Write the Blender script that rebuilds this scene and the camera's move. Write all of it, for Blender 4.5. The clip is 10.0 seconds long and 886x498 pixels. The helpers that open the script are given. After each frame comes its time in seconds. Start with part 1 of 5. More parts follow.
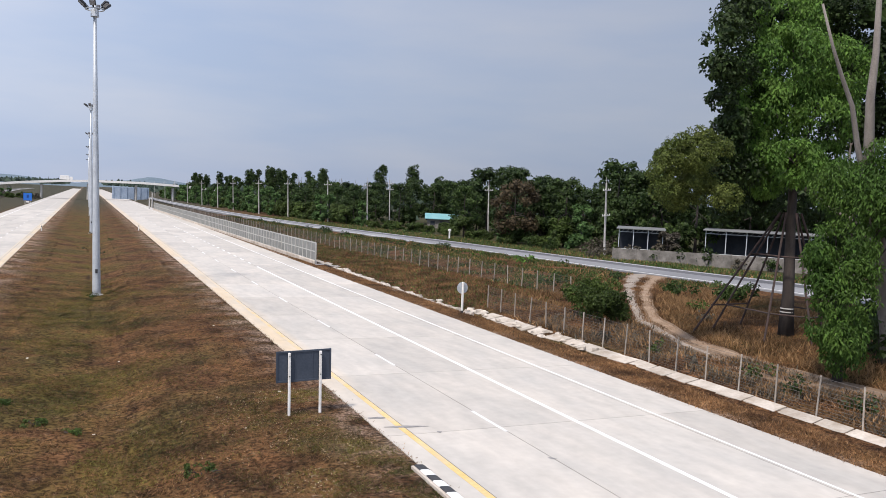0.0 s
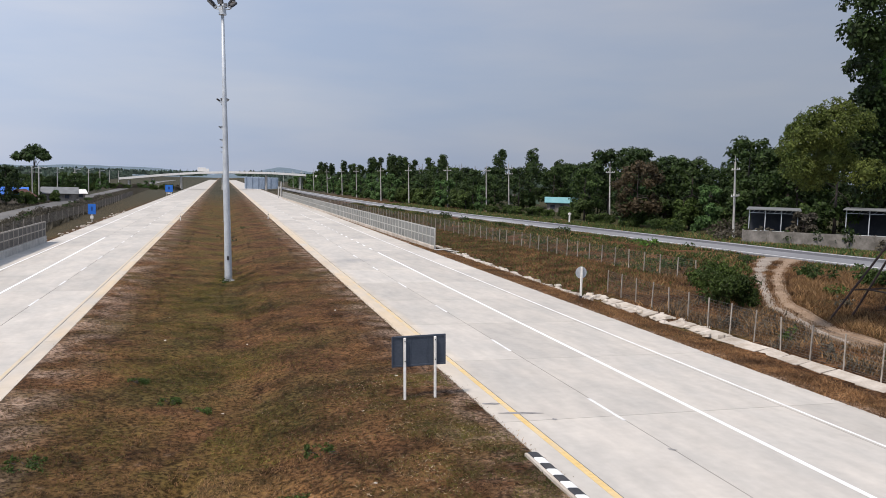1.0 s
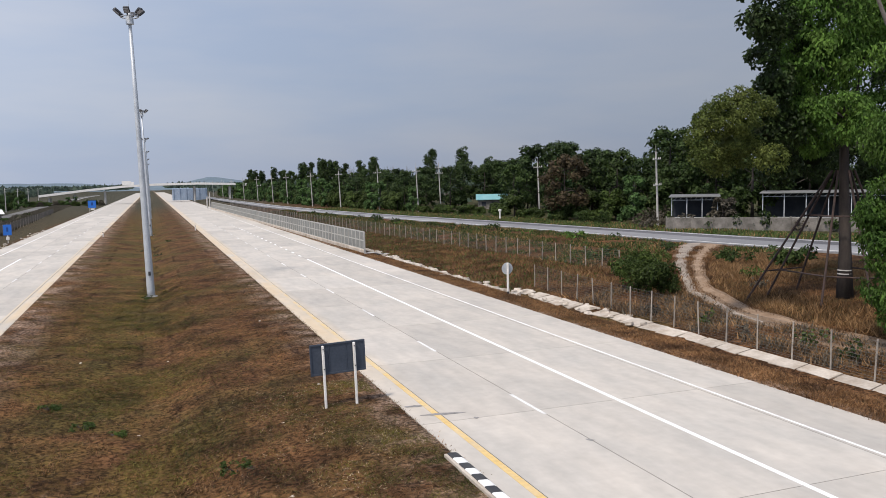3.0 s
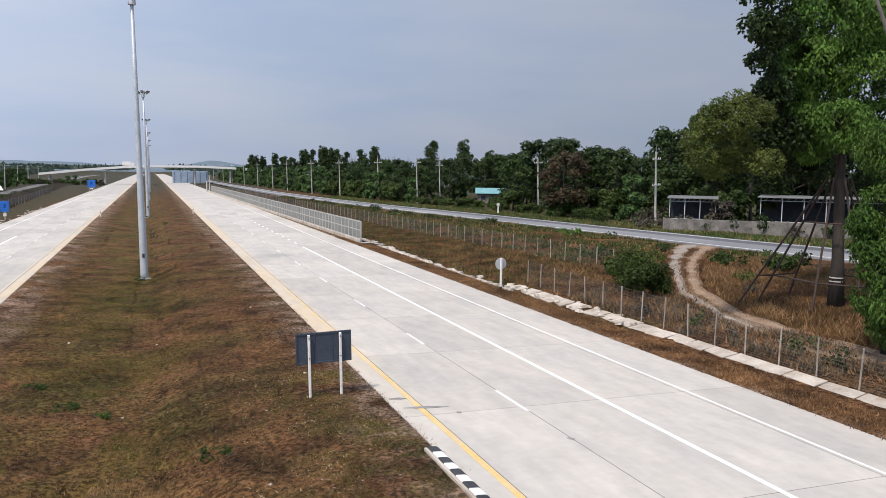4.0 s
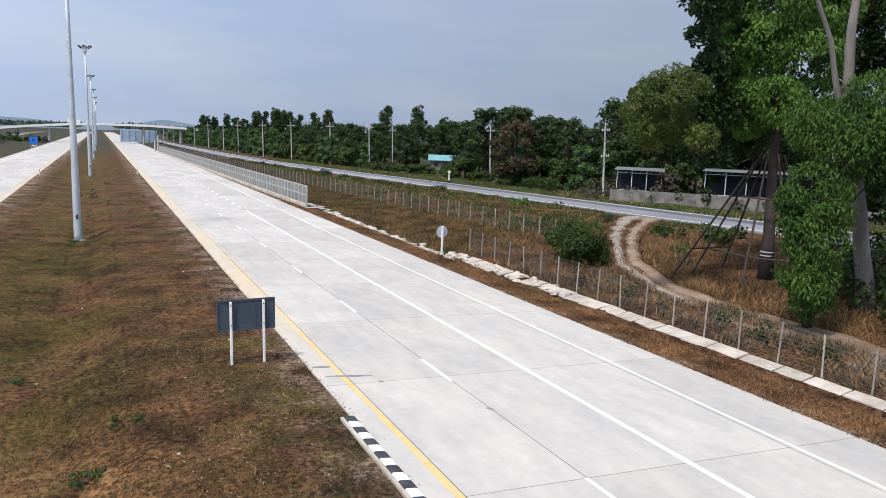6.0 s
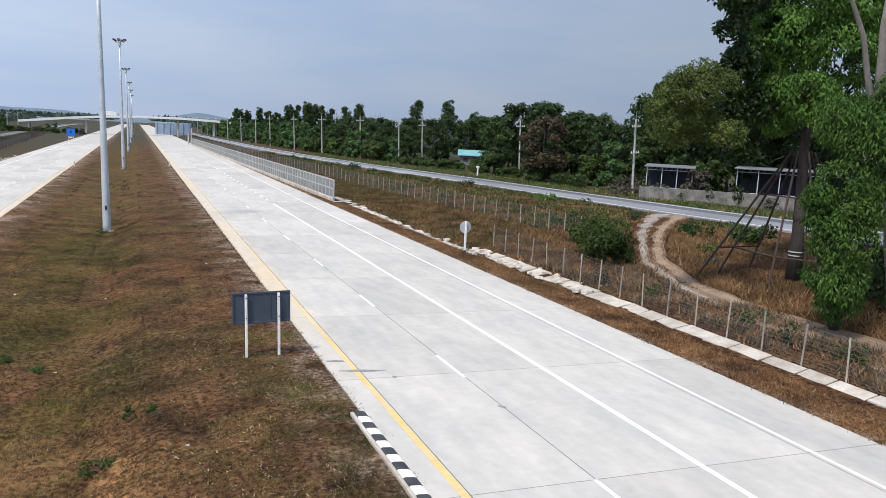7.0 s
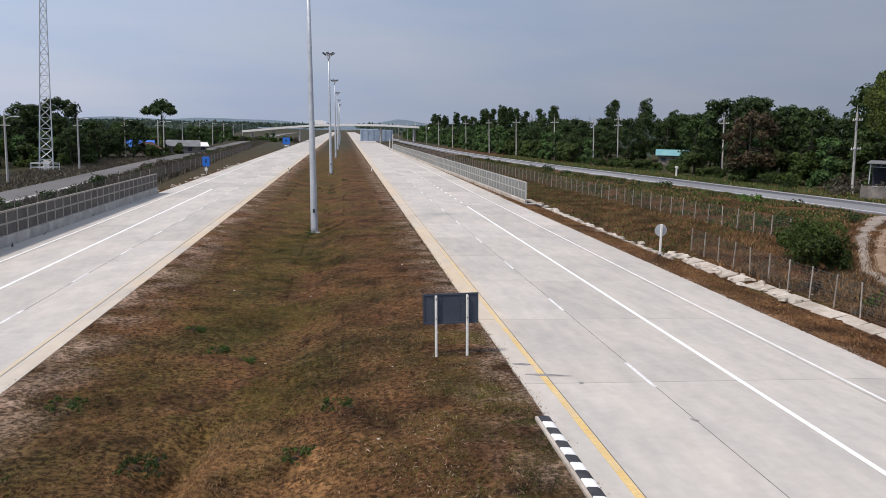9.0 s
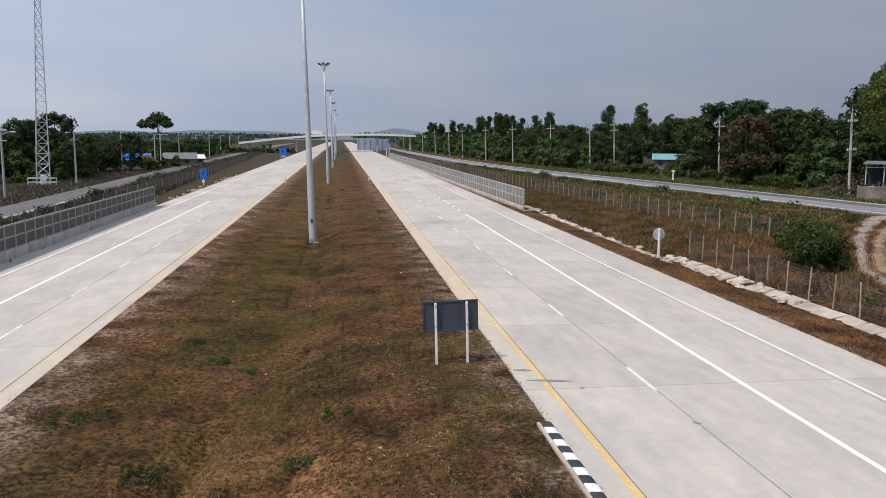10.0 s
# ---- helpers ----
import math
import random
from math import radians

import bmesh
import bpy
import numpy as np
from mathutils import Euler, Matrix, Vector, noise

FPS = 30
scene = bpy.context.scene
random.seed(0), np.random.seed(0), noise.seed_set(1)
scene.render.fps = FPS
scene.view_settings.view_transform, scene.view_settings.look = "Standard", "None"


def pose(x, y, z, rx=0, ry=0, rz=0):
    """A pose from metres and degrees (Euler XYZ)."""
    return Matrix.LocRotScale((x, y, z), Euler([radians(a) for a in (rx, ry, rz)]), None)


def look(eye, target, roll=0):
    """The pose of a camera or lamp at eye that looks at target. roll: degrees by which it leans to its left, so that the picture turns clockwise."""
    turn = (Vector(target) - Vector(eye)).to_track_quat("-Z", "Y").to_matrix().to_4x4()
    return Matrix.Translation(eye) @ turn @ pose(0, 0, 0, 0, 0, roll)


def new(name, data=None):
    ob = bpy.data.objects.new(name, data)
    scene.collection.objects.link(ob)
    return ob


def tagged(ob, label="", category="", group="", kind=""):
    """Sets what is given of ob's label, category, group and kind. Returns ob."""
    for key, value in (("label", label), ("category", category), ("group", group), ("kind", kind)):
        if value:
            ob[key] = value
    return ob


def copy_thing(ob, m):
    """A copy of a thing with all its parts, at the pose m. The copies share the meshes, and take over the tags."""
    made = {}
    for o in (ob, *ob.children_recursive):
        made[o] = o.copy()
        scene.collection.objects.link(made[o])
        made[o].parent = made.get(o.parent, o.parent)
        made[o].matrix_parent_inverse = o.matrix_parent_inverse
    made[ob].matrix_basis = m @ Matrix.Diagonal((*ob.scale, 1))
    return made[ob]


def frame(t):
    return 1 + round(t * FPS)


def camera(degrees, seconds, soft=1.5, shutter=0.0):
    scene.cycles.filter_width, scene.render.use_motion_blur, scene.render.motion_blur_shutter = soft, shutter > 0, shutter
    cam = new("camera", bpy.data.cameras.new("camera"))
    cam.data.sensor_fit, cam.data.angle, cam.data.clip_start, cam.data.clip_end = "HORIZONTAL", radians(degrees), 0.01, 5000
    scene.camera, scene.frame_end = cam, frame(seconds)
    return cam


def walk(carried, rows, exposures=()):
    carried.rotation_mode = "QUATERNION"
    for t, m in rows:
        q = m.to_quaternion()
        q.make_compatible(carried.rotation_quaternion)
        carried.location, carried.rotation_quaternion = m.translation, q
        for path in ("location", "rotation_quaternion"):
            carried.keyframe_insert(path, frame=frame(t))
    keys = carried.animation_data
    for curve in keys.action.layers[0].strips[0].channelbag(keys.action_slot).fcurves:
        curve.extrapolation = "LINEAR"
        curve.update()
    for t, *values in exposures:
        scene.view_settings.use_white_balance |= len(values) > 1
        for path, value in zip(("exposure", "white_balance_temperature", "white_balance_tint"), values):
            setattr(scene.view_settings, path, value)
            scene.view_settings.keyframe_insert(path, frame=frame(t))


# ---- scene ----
cam = camera(58.3, 10.0, soft=0.85)
PATH = [
    (0, (-5.05, 0.086, 8.563), (-4.228, 1.906, 8.443), 2.8),
    (0.5, (-4.902, 0.126, 8.57), (-4.187, 1.988, 8.424), 2.0),
    (1, (-4.675, 0.235, 8.574), (-4.138, 2.154, 8.404), 1.6),
    (1.5, (-4.483, 0.291, 8.597), (-3.944, 2.211, 8.441), -0.6),
    (2, (-4.247, 0.326, 8.616), (-3.696, 2.244, 8.478), -2.4),
    (2.5, (-3.998, 0.201, 8.626), (-3.443, 2.117, 8.491), -1.2),
    (3, (-3.748, 0.097, 8.644), (-3.062, 1.968, 8.476), -1.1),
    (3.2, (-3.668, 0.046, 8.657), (-2.954, 1.905, 8.471), 0.2),
    (4.3, (-3.275, -0.026, 8.715), (-2.591, 1.844, 8.522), 1.1),
    (4.5, (-3.175, -0.093, 8.711), (-2.532, 1.788, 8.494), 0.0),
    (5, (-2.864, -0.098, 8.729), (-2.23, 1.782, 8.478), 1.7),
    (5.5, (-2.559, -0.1, 8.772), (-1.766, 1.717, 8.507), 2.4),
    (7, (-1.635, -0.086, 8.793), (-0.915, 1.759, 8.509), 2.9),
    (7.5, (-1.419, -0.057, 8.787), (-1.049, 1.885, 8.485), 3.5),
    (8, (-1.366, -0.072, 8.798), (-1.09, 1.884, 8.486), 1.6),
    (8.5, (-1.332, -0.058, 8.825), (-1.085, 1.902, 8.516), 2.5),
    (9, (-1.389, -0.059, 8.841), (-1.139, 1.903, 8.544), 1.4),
    (9.5, (-1.385, -0.027, 8.826), (-1.141, 1.938, 8.541), 0.1),
    (10, (-1.397, -0.073, 8.819), (-1.143, 1.891, 8.542), 0.4),
]
# seconds, stops, kelvin, tint
EXPOSURE = [(0, -0.04, 6550, 14), (1, -0.22, 6650, 13), (1.5, -0.38, 6720, 13), (2, -0.34, 6780, 13), (2.5, -0.34, 6780, 13), (3, -0.26, 6700, 13), (4.5, -0.14, 6500, 13), (5, -0.13, 6440, 12.5), (5.5, -0.05, 6350, 12), (7, -0.06, 6190, 10), (7.5, -0.2, 6380, 11), (8.5, -0.36, 6500, 13), (9, -0.39, 6550, 14), (10, -0.42, 6670, 13.5)]
walk(cam, [(t, look(eye, target, roll)) for t, eye, target, roll in PATH], EXPOSURE)

# ---- light ----
SUN_AZ, SUN_EL = radians(240), radians(56)   # direction the light comes from: azimuth clockwise from +y
world = bpy.data.worlds.new("hazy_sky")
scene.world = world
world.use_nodes = True
wn, wl = world.node_tree.nodes, world.node_tree.links
sky = wn.new("ShaderNodeTexSky")
sky.sky_type, sky.sun_disc = "NISHITA", False
sky.sun_elevation, sky.sun_rotation = SUN_EL, SUN_AZ
sky.dust_density, sky.air_density = 3.0, 1.2
haze = wn.new("ShaderNodeTexNoise")
haze.inputs["Scale"].default_value, haze.inputs["Detail"].default_value = 3.0, 5
wco = wn.new("ShaderNodeTexCoord")
wmap = wn.new("ShaderNodeMapping")
wmap.inputs["Scale"].default_value = (1, 1, 5)
wl.new(wco.outputs["Generated"], wmap.inputs["Vector"])
wl.new(wmap.outputs[0], haze.inputs["Vector"])
hr = wn.new("ShaderNodeValToRGB")
hr.color_ramp.elements[0].position, hr.color_ramp.elements[0].color = 0.35, (3.95, 4.95, 6.75, 1)
hr.color_ramp.elements[1].position, hr.color_ramp.elements[1].color = 0.75, (5.15, 5.75, 6.9, 1)
wl.new(haze.outputs["Fac"], hr.inputs["Fac"])
wmix = wn.new("ShaderNodeMix")
wmix.data_type = "RGBA"
wmix.inputs["Factor"].default_value = 0.82
wl.new(sky.outputs[0], wmix.inputs["A"])
wl.new(hr.outputs[0], wmix.inputs["B"])
glow = wn.new("ShaderNodeVectorMath")
glow.operation = "DOT_PRODUCT"
glow.inputs[1].default_value = (math.sin(SUN_AZ), math.cos(SUN_AZ), 0.35)
wl.new(wco.outputs["Generated"], glow.inputs[0])
gr = wn.new("ShaderNodeMapRange")
gr.inputs["From Min"].default_value, gr.inputs["From Max"].default_value = -0.9, 0.2
gr.inputs["To Min"].default_value, gr.inputs["To Max"].default_value = 0.96, 2.0
wl.new(glow.outputs["Value"], gr.inputs["Value"])
wsc = wn.new("ShaderNodeVectorMath")
wsc.operation = "SCALE"
wl.new(wmix.outputs["Result"], wsc.inputs[0])
wl.new(gr.outputs[0], wsc.inputs["Scale"])
wl.new(wsc.outputs[0], wn["Background"].inputs["Color"])
wn["Background"].inputs["Strength"].default_value = 0.09
sun = new("sun", bpy.data.lights.new("sun", "SUN"))
sun.data.energy, sun.data.angle, sun.data.color = 4.2, radians(6), (1.0, 0.93, 0.84)
sun.matrix_world = look((0, 0, 0), (-math.sin(SUN_AZ) * math.cos(SUN_EL), -math.cos(SUN_AZ) * math.cos(SUN_EL), -math.sin(SUN_EL)))

# ---- materials ----
def mat(name, a, b, scale=1.0, rough=0.85, fine=None, bump=0.0, bscale=None, metal=0.0, stretch=(1, 1, 1), vary=0.0, island=0.0, spec=0.3, grain=0.22):
    """World-placed noise from colour a to b, a finer grain on top, and relief."""
    m = bpy.data.materials.new(name)
    m.use_nodes = True
    n, l = m.node_tree.nodes, m.node_tree.links
    p = n["Principled BSDF"]
    p.inputs["Roughness"].default_value, p.inputs["Metallic"].default_value = rough, metal
    p.inputs["Specular IOR Level"].default_value = spec
    geo = n.new("ShaderNodeNewGeometry")
    mp = n.new("ShaderNodeMapping")
    mp.inputs["Scale"].default_value = stretch
    l.new(geo.outputs["Position"], mp.inputs["Vector"])
    t = n.new("ShaderNodeTexNoise")
    t.inputs["Scale"].default_value, t.inputs["Detail"].default_value, t.inputs["Roughness"].default_value = scale, 5, 0.6
    l.new(mp.outputs[0], t.inputs["Vector"])
    r = n.new("ShaderNodeValToRGB")
    r.color_ramp.elements[0].position, r.color_ramp.elements[0].color = 0.34, (*a, 1)
    r.color_ramp.elements[1].position, r.color_ramp.elements[1].color = 0.66, (*b, 1)
    l.new(t.outputs["Fac"], r.inputs["Fac"])
    out = r.outputs[0]
    f = n.new("ShaderNodeTexNoise")
    f.inputs["Scale"].default_value, f.inputs["Detail"].default_value = (fine or scale * 14), 3
    l.new(geo.outputs["Position"], f.inputs["Vector"])
    mr = n.new("ShaderNodeMapRange")
    mr.inputs["To Min"].default_value, mr.inputs["To Max"].default_value = 1 - grain, 1 + grain
    l.new(f.outputs["Fac"], mr.inputs["Value"])
    def times(x, fac):
        mx = n.new("ShaderNodeMix")
        mx.data_type, mx.blend_type = "RGBA", "MULTIPLY"
        mx.inputs["Factor"].default_value = 1
        l.new(x, mx.inputs["A"])
        l.new(fac, mx.inputs["B"])
        return mx.outputs["Result"]
    out = times(out, mr.outputs[0])
    for amount, node, sock in ((vary, "ShaderNodeObjectInfo", "Random"), (island, "ShaderNodeNewGeometry", "Random Per Island")):
        if amount:
            o = n.new(node)
            m2 = n.new("ShaderNodeMapRange")
            m2.inputs["To Min"].default_value, m2.inputs["To Max"].default_value = 1 - amount, 1 + amount
            l.new(o.outputs[sock], m2.inputs["Value"])
            out = times(out, m2.outputs[0])
    l.new(out, p.inputs["Base Color"])
    if bump:
        bt = n.new("ShaderNodeTexNoise")
        bt.inputs["Scale"].default_value, bt.inputs["Detail"].default_value = bscale or (fine or scale * 14), 4
        l.new(geo.outputs["Position"], bt.inputs["Vector"])
        bp = n.new("ShaderNodeBump")
        bp.inputs["Strength"].default_value, bp.inputs["Distance"].default_value = bump, 0.05
        l.new(bt.outputs["Fac"], bp.inputs["Height"])
        l.new(bp.outputs[0], p.inputs["Normal"])
    return m


def leafmat(name, a, b, trans=0.35):
    m = mat(name, a, b, 0.35, 0.6, fine=3.0, island=0.55, spec=0.22, vary=0.22)
    n, l = m.node_tree.nodes, m.node_tree.links
    p = n["Principled BSDF"]
    src = p.inputs["Base Color"].links[0].from_socket
    tr = n.new("ShaderNodeBsdfTranslucent")
    l.new(src, tr.inputs["Color"])
    mx = n.new("ShaderNodeMixShader")
    mx.inputs["Fac"].default_value = trans
    l.new(p.outputs[0], mx.inputs[1])
    l.new(tr.outputs[0], mx.inputs[2])
    l.new(mx.outputs[0], n["Material Output"].inputs["Surface"])
    return m


CONC = mat("pale_concrete_paving", (0.418, 0.397, 0.362), (0.498, 0.460, 0.408), 0.42, 0.9, fine=2.6, bump=0.12, bscale=30, stretch=(1, 0.4, 1), vary=0.085, grain=0.10)


def dusty(m):
    """Ochre dust lying along the two yellow lines, in patches."""
    n, l = m.node_tree.nodes, m.node_tree.links
    p = n["Principled BSDF"]
    src = p.inputs["Base Color"].links[0].from_socket
    geo = n.new("ShaderNodeNewGeometry")
    sep = n.new("ShaderNodeSeparateXYZ")
    l.new(geo.outputs["Position"], sep.inputs[0])
    total = None
    for cx, half in ((5.35, 1.35), (-13.3, 0.6)):
        a = n.new("ShaderNodeMath")
        a.operation = "SUBTRACT"
        l.new(sep.outputs["X"], a.inputs[0])
        a.inputs[1].default_value = cx
        b = n.new("ShaderNodeMath")
        b.operation = "ABSOLUTE"
        l.new(a.outputs[0], b.inputs[0])
        r = n.new("ShaderNodeMapRange")
        r.inputs["From Min"].default_value, r.inputs["From Max"].default_value = 0.15, half
        r.inputs["To Min"].default_value, r.inputs["To Max"].default_value = 1, 0
        l.new(b.outputs[0], r.inputs["Value"])
        if total is None:
            total = r.outputs[0]
        else:
            s = n.new("ShaderNodeMath")
            l.new(total, s.inputs[0])
            l.new(r.outputs[0], s.inputs[1])
            total = s.outputs[0]
    t = n.new("ShaderNodeTexNoise")
    t.inputs["Scale"].default_value, t.inputs["Detail"].default_value = 0.12, 6
    l.new(geo.outputs["Position"], t.inputs["Vector"])
    r = n.new("ShaderNodeMapRange")
    r.inputs["From Min"].default_value, r.inputs["From Max"].default_value, r.inputs["To Max"].default_value = 0.32, 0.56, 0.85
    l.new(t.outputs["Fac"], r.inputs["Value"])
    s = n.new("ShaderNodeMath")
    s.operation = "MULTIPLY"
    l.new(total, s.inputs[0])
    l.new(r.outputs[0], s.inputs[1])
    # swept cleaner near the kerb
    far = n.new("ShaderNodeMapRange")
    far.inputs["From Min"].default_value, far.inputs["From Max"].default_value, far.inputs["To Min"].default_value = 24, 42, 0.12
    l.new(sep.outputs["Y"], far.inputs["Value"])
    clean = n.new("ShaderNodeMath")
    clean.operation = "MULTIPLY"
    l.new(s.outputs[0], clean.inputs[0])
    l.new(far.outputs[0], clean.inputs[1])
    s = clean
    x = n.new("ShaderNodeMix")
    x.data_type = "RGBA"
    l.new(s.outputs[0], x.inputs["Factor"])
    l.new(src, x.inputs["A"])
    x.inputs["B"].default_value = (0.57, 0.455, 0.31, 1)
    # thin dark scuffs lengthwise
    mp = n.new("ShaderNodeMapping")
    mp.inputs["Scale"].default_value = (1.6, 0.5, 1)
    l.new(geo.outputs["Position"], mp.inputs["Vector"])
    t2 = n.new("ShaderNodeTexNoise")
    t2.inputs["Scale"].default_value, t2.inputs["Detail"].default_value = 1.0, 7
    l.new(mp.outputs[0], t2.inputs["Vector"])
    r2 = n.new("ShaderNodeMapRange")
    r2.inputs["From Min"].default_value, r2.inputs["From Max"].default_value = 0.35, 0.75
    r2.inputs["To Min"].default_value, r2.inputs["To Max"].default_value = 1.04, 0.90
    l.new(t2.outputs["Fac"], r2.inputs["Value"])
    y = n.new("ShaderNodeMix")
    y.data_type, y.blend_type = "RGBA", "MULTIPLY"
    y.inputs["Factor"].default_value = 1
    l.new(x.outputs["Result"], y.inputs["A"])
    l.new(r2.outputs[0], y.inputs["B"])
    l.new(y.outputs["Result"], p.inputs["Base Color"])


dusty(CONC)


def worn_away(m, y0, y1, most):
    """Paint rubbed off to the dusty slab in patches, more so along the stretch from y0 to y1."""
    n, l = m.node_tree.nodes, m.node_tree.links
    p = n["Principled BSDF"]
    src = p.inputs["Base Color"].links[0].from_socket
    geo = n.new("ShaderNodeNewGeometry")
    sep = n.new("ShaderNodeSeparateXYZ")
    l.new(geo.outputs["Position"], sep.inputs[0])
    r = n.new("ShaderNodeMapRange")
    r.inputs["From Min"].default_value, r.inputs["From Max"].default_value = y0, y1
    r.inputs["To Min"].default_value, r.inputs["To Max"].default_value = -0.25, most
    l.new(sep.outputs["Y"], r.inputs["Value"])
    t = n.new("ShaderNodeTexNoise")
    t.inputs["Scale"].default_value, t.inputs["Detail"].default_value = 1.1, 7
    l.new(geo.outputs["Position"], t.inputs["Vector"])
    r2 = n.new("ShaderNodeMapRange")
    r2.inputs["From Min"].default_value, r2.inputs["From Max"].default_value = 0.4, 0.62
    r2.inputs["To Max"].default_value = 0.6
    l.new(t.outputs["Fac"], r2.inputs["Value"])
    s = n.new("ShaderNodeMath")
    s.use_clamp = True
    l.new(r.outputs[0], s.inputs[0])
    l.new(r2.outputs[0], s.inputs[1])
    x = n.new("ShaderNodeMix")
    x.data_type = "RGBA"
    l.new(s.outputs[0], x.inputs["Factor"])
    l.new(src, x.inputs["A"])
    x.inputs["B"].default_value = (0.53, 0.455, 0.35, 1)
    l.new(x.outputs["Result"], p.inputs["Base Color"])


JOINT = mat("joint_filler", (0.10, 0.095, 0.09), (0.16, 0.15, 0.14), 2, 0.9)
WHITE = mat("white_road_paint", (0.74, 0.74, 0.73), (0.86, 0.86, 0.85), 0.8, 0.7, fine=9)
WORNW = mat("worn_white_paint", (0.54, 0.53, 0.51), (0.74, 0.74, 0.73), 1.2, 0.75, fine=7)
EDGEW = mat("scuffed_white_paint", (0.62, 0.61, 0.59), (0.82, 0.82, 0.81), 1.0, 0.72, fine=8)
YELLOW = mat("yellow_road_paint", (0.58, 0.39, 0.13), (0.66, 0.49, 0.23), 0.4, 0.7, fine=6)
YELLOWF = mat("worn_yellow_paint", (0.50, 0.40, 0.25), (0.56, 0.46, 0.30), 0.4, 0.8, fine=6)
worn_away(YELLOW, 15, 75, 0.72)
worn_away(YELLOWF, 10, 60, 0.85)
BLACKP = mat("black_kerb_paint", (0.03, 0.03, 0.035), (0.06, 0.06, 0.06), 2, 0.6)
KERBW = mat("white_kerb_paint", (0.7, 0.7, 0.68), (0.82, 0.82, 0.8), 2, 0.6)
TAR = mat("tar_smear", (0.17, 0.165, 0.16), (0.30, 0.29, 0.28), 3, 0.8)
GREYC = mat("weathered_concrete", (0.34, 0.33, 0.31), (0.50, 0.48, 0.45), 0.9, 0.9, fine=8, bump=0.25, vary=0.08)
GUTC = mat("gutter_concrete", (0.33, 0.28, 0.225), (0.52, 0.47, 0.41), 0.8, 0.9, fine=7, bump=0.3, vary=0.12)
STONE = mat("pale_rubble", (0.38, 0.33, 0.27), (0.54, 0.49, 0.43), 1.5, 0.9, fine=9, bump=0.3, island=0.2)
ASPHD = mat("dark_asphalt_lane", (0.075, 0.076, 0.082), (0.115, 0.115, 0.12), 0.15, 0.85, fine=3, stretch=(1, 0.3, 1), bump=0.1)
ASPHB = mat("brownish_asphalt", (0.10, 0.097, 0.092), (0.16, 0.153, 0.145), 0.12, 0.9, fine=3, stretch=(1, 0.3, 1), bump=0.1)
ASPH = mat("old_asphalt", (0.17, 0.172, 0.178), (0.26, 0.262, 0.268), 0.12, 0.85, fine=3, stretch=(1, 0.4, 1), bump=0.1)
DIRT = mat("sandy_track", (0.14, 0.092, 0.058), (0.26, 0.185, 0.125), 0.9, 0.95, fine=5, bump=0.4, stretch=(1.3, 0.35, 1))
PALEDIRT = mat("pale_wheel_rut", (0.20, 0.165, 0.13), (0.33, 0.285, 0.24), 0.7, 0.95, fine=6, bump=0.3)
GALV = mat("galvanised_steel", (0.42, 0.45, 0.48), (0.55, 0.58, 0.60), 0.9, 0.5, metal=0.35, vary=0.03)
DKSTEEL = mat("dark_steel", (0.035, 0.037, 0.04), (0.06, 0.06, 0.065), 2, 0.5)
DKBLUE = mat("dark_blue_ink", (0.01, 0.05, 0.2), (0.015, 0.06, 0.24), 1, 0.5)
LENS = mat("lamp_glass", (0.25, 0.26, 0.28), (0.32, 0.33, 0.35), 2, 0.2, spec=0.5)
BOARD = mat("slate_grey_board", (0.040, 0.052, 0.072), (0.055, 0.068, 0.09), 1.5, 0.6, fine=12)
POSTW = mat("white_post_paint", (0.66, 0.64, 0.60), (0.80, 0.78, 0.74), 2.5, 0.7, fine=14)
PANELD = mat("dark_noise_panel", (0.076, 0.0704, 0.068), (0.112, 0.104, 0.096), 1.5, 0.7, fine=20, vary=0.15)
PANELL = mat("grey_mesh_panel", (0.1612, 0.1674, 0.1581), (0.2108, 0.217, 0.2046), 1.0, 0.7, fine=14, vary=0.08)
FRAMEL = mat("pale_panel_frame", (0.34, 0.34, 0.3145), (0.425, 0.4165, 0.391), 2, 0.6)
FRAMED = mat("brown_panel_frame", (0.288, 0.2592, 0.2232), (0.36, 0.3312, 0.288), 2, 0.7)
BLUE = mat("blue_sign_sheet", (0.02, 0.13, 0.50), (0.03, 0.17, 0.58), 1, 0.45)
BLUER = mat("blue_roof_sheet", (0.025, 0.11, 0.42), (0.05, 0.17, 0.55), 0.5, 0.5)
CYANR = mat("turquoise_roof_sheet", (0.132, 0.312, 0.33), (0.192, 0.372, 0.384), 0.5, 0.5)
GREYR = mat("grey_roof_sheet", (0.12, 0.125, 0.125), (0.19, 0.195, 0.195), 0.5, 0.6)
REDR = mat("red_tile_roof", (0.096, 0.042, 0.03), (0.144, 0.066, 0.048), 1.0, 0.8)
WALLP = mat("painted_wall", (0.11, 0.102, 0.09), (0.24, 0.222, 0.20), 0.8, 0.85, fine=5)
# Near-black colour standing in for the shade inside sheds and houses.
SHADEI = mat("interior_shade_tone", (0.03, 0.035, 0.045), (0.05, 0.055, 0.065), 0.8, 0.9)
RUST = mat("rusty_pipe", (0.038, 0.03, 0.028), (0.08, 0.052, 0.045), 3, 0.8)
BARKP = mat("pale_bark", (0.13, 0.115, 0.10), (0.25, 0.225, 0.20), 1.2, 0.95, fine=12, bump=0.5, stretch=(1, 1, 0.3))
BARKD = mat("dark_bark", (0.03, 0.025, 0.023), (0.065, 0.054, 0.047), 1.6, 0.95, fine=14, bump=0.6, stretch=(1, 1, 0.25))
LEAFN = leafmat("fresh_green_leaves", (0.050, 0.112, 0.020), (0.105, 0.190, 0.034))
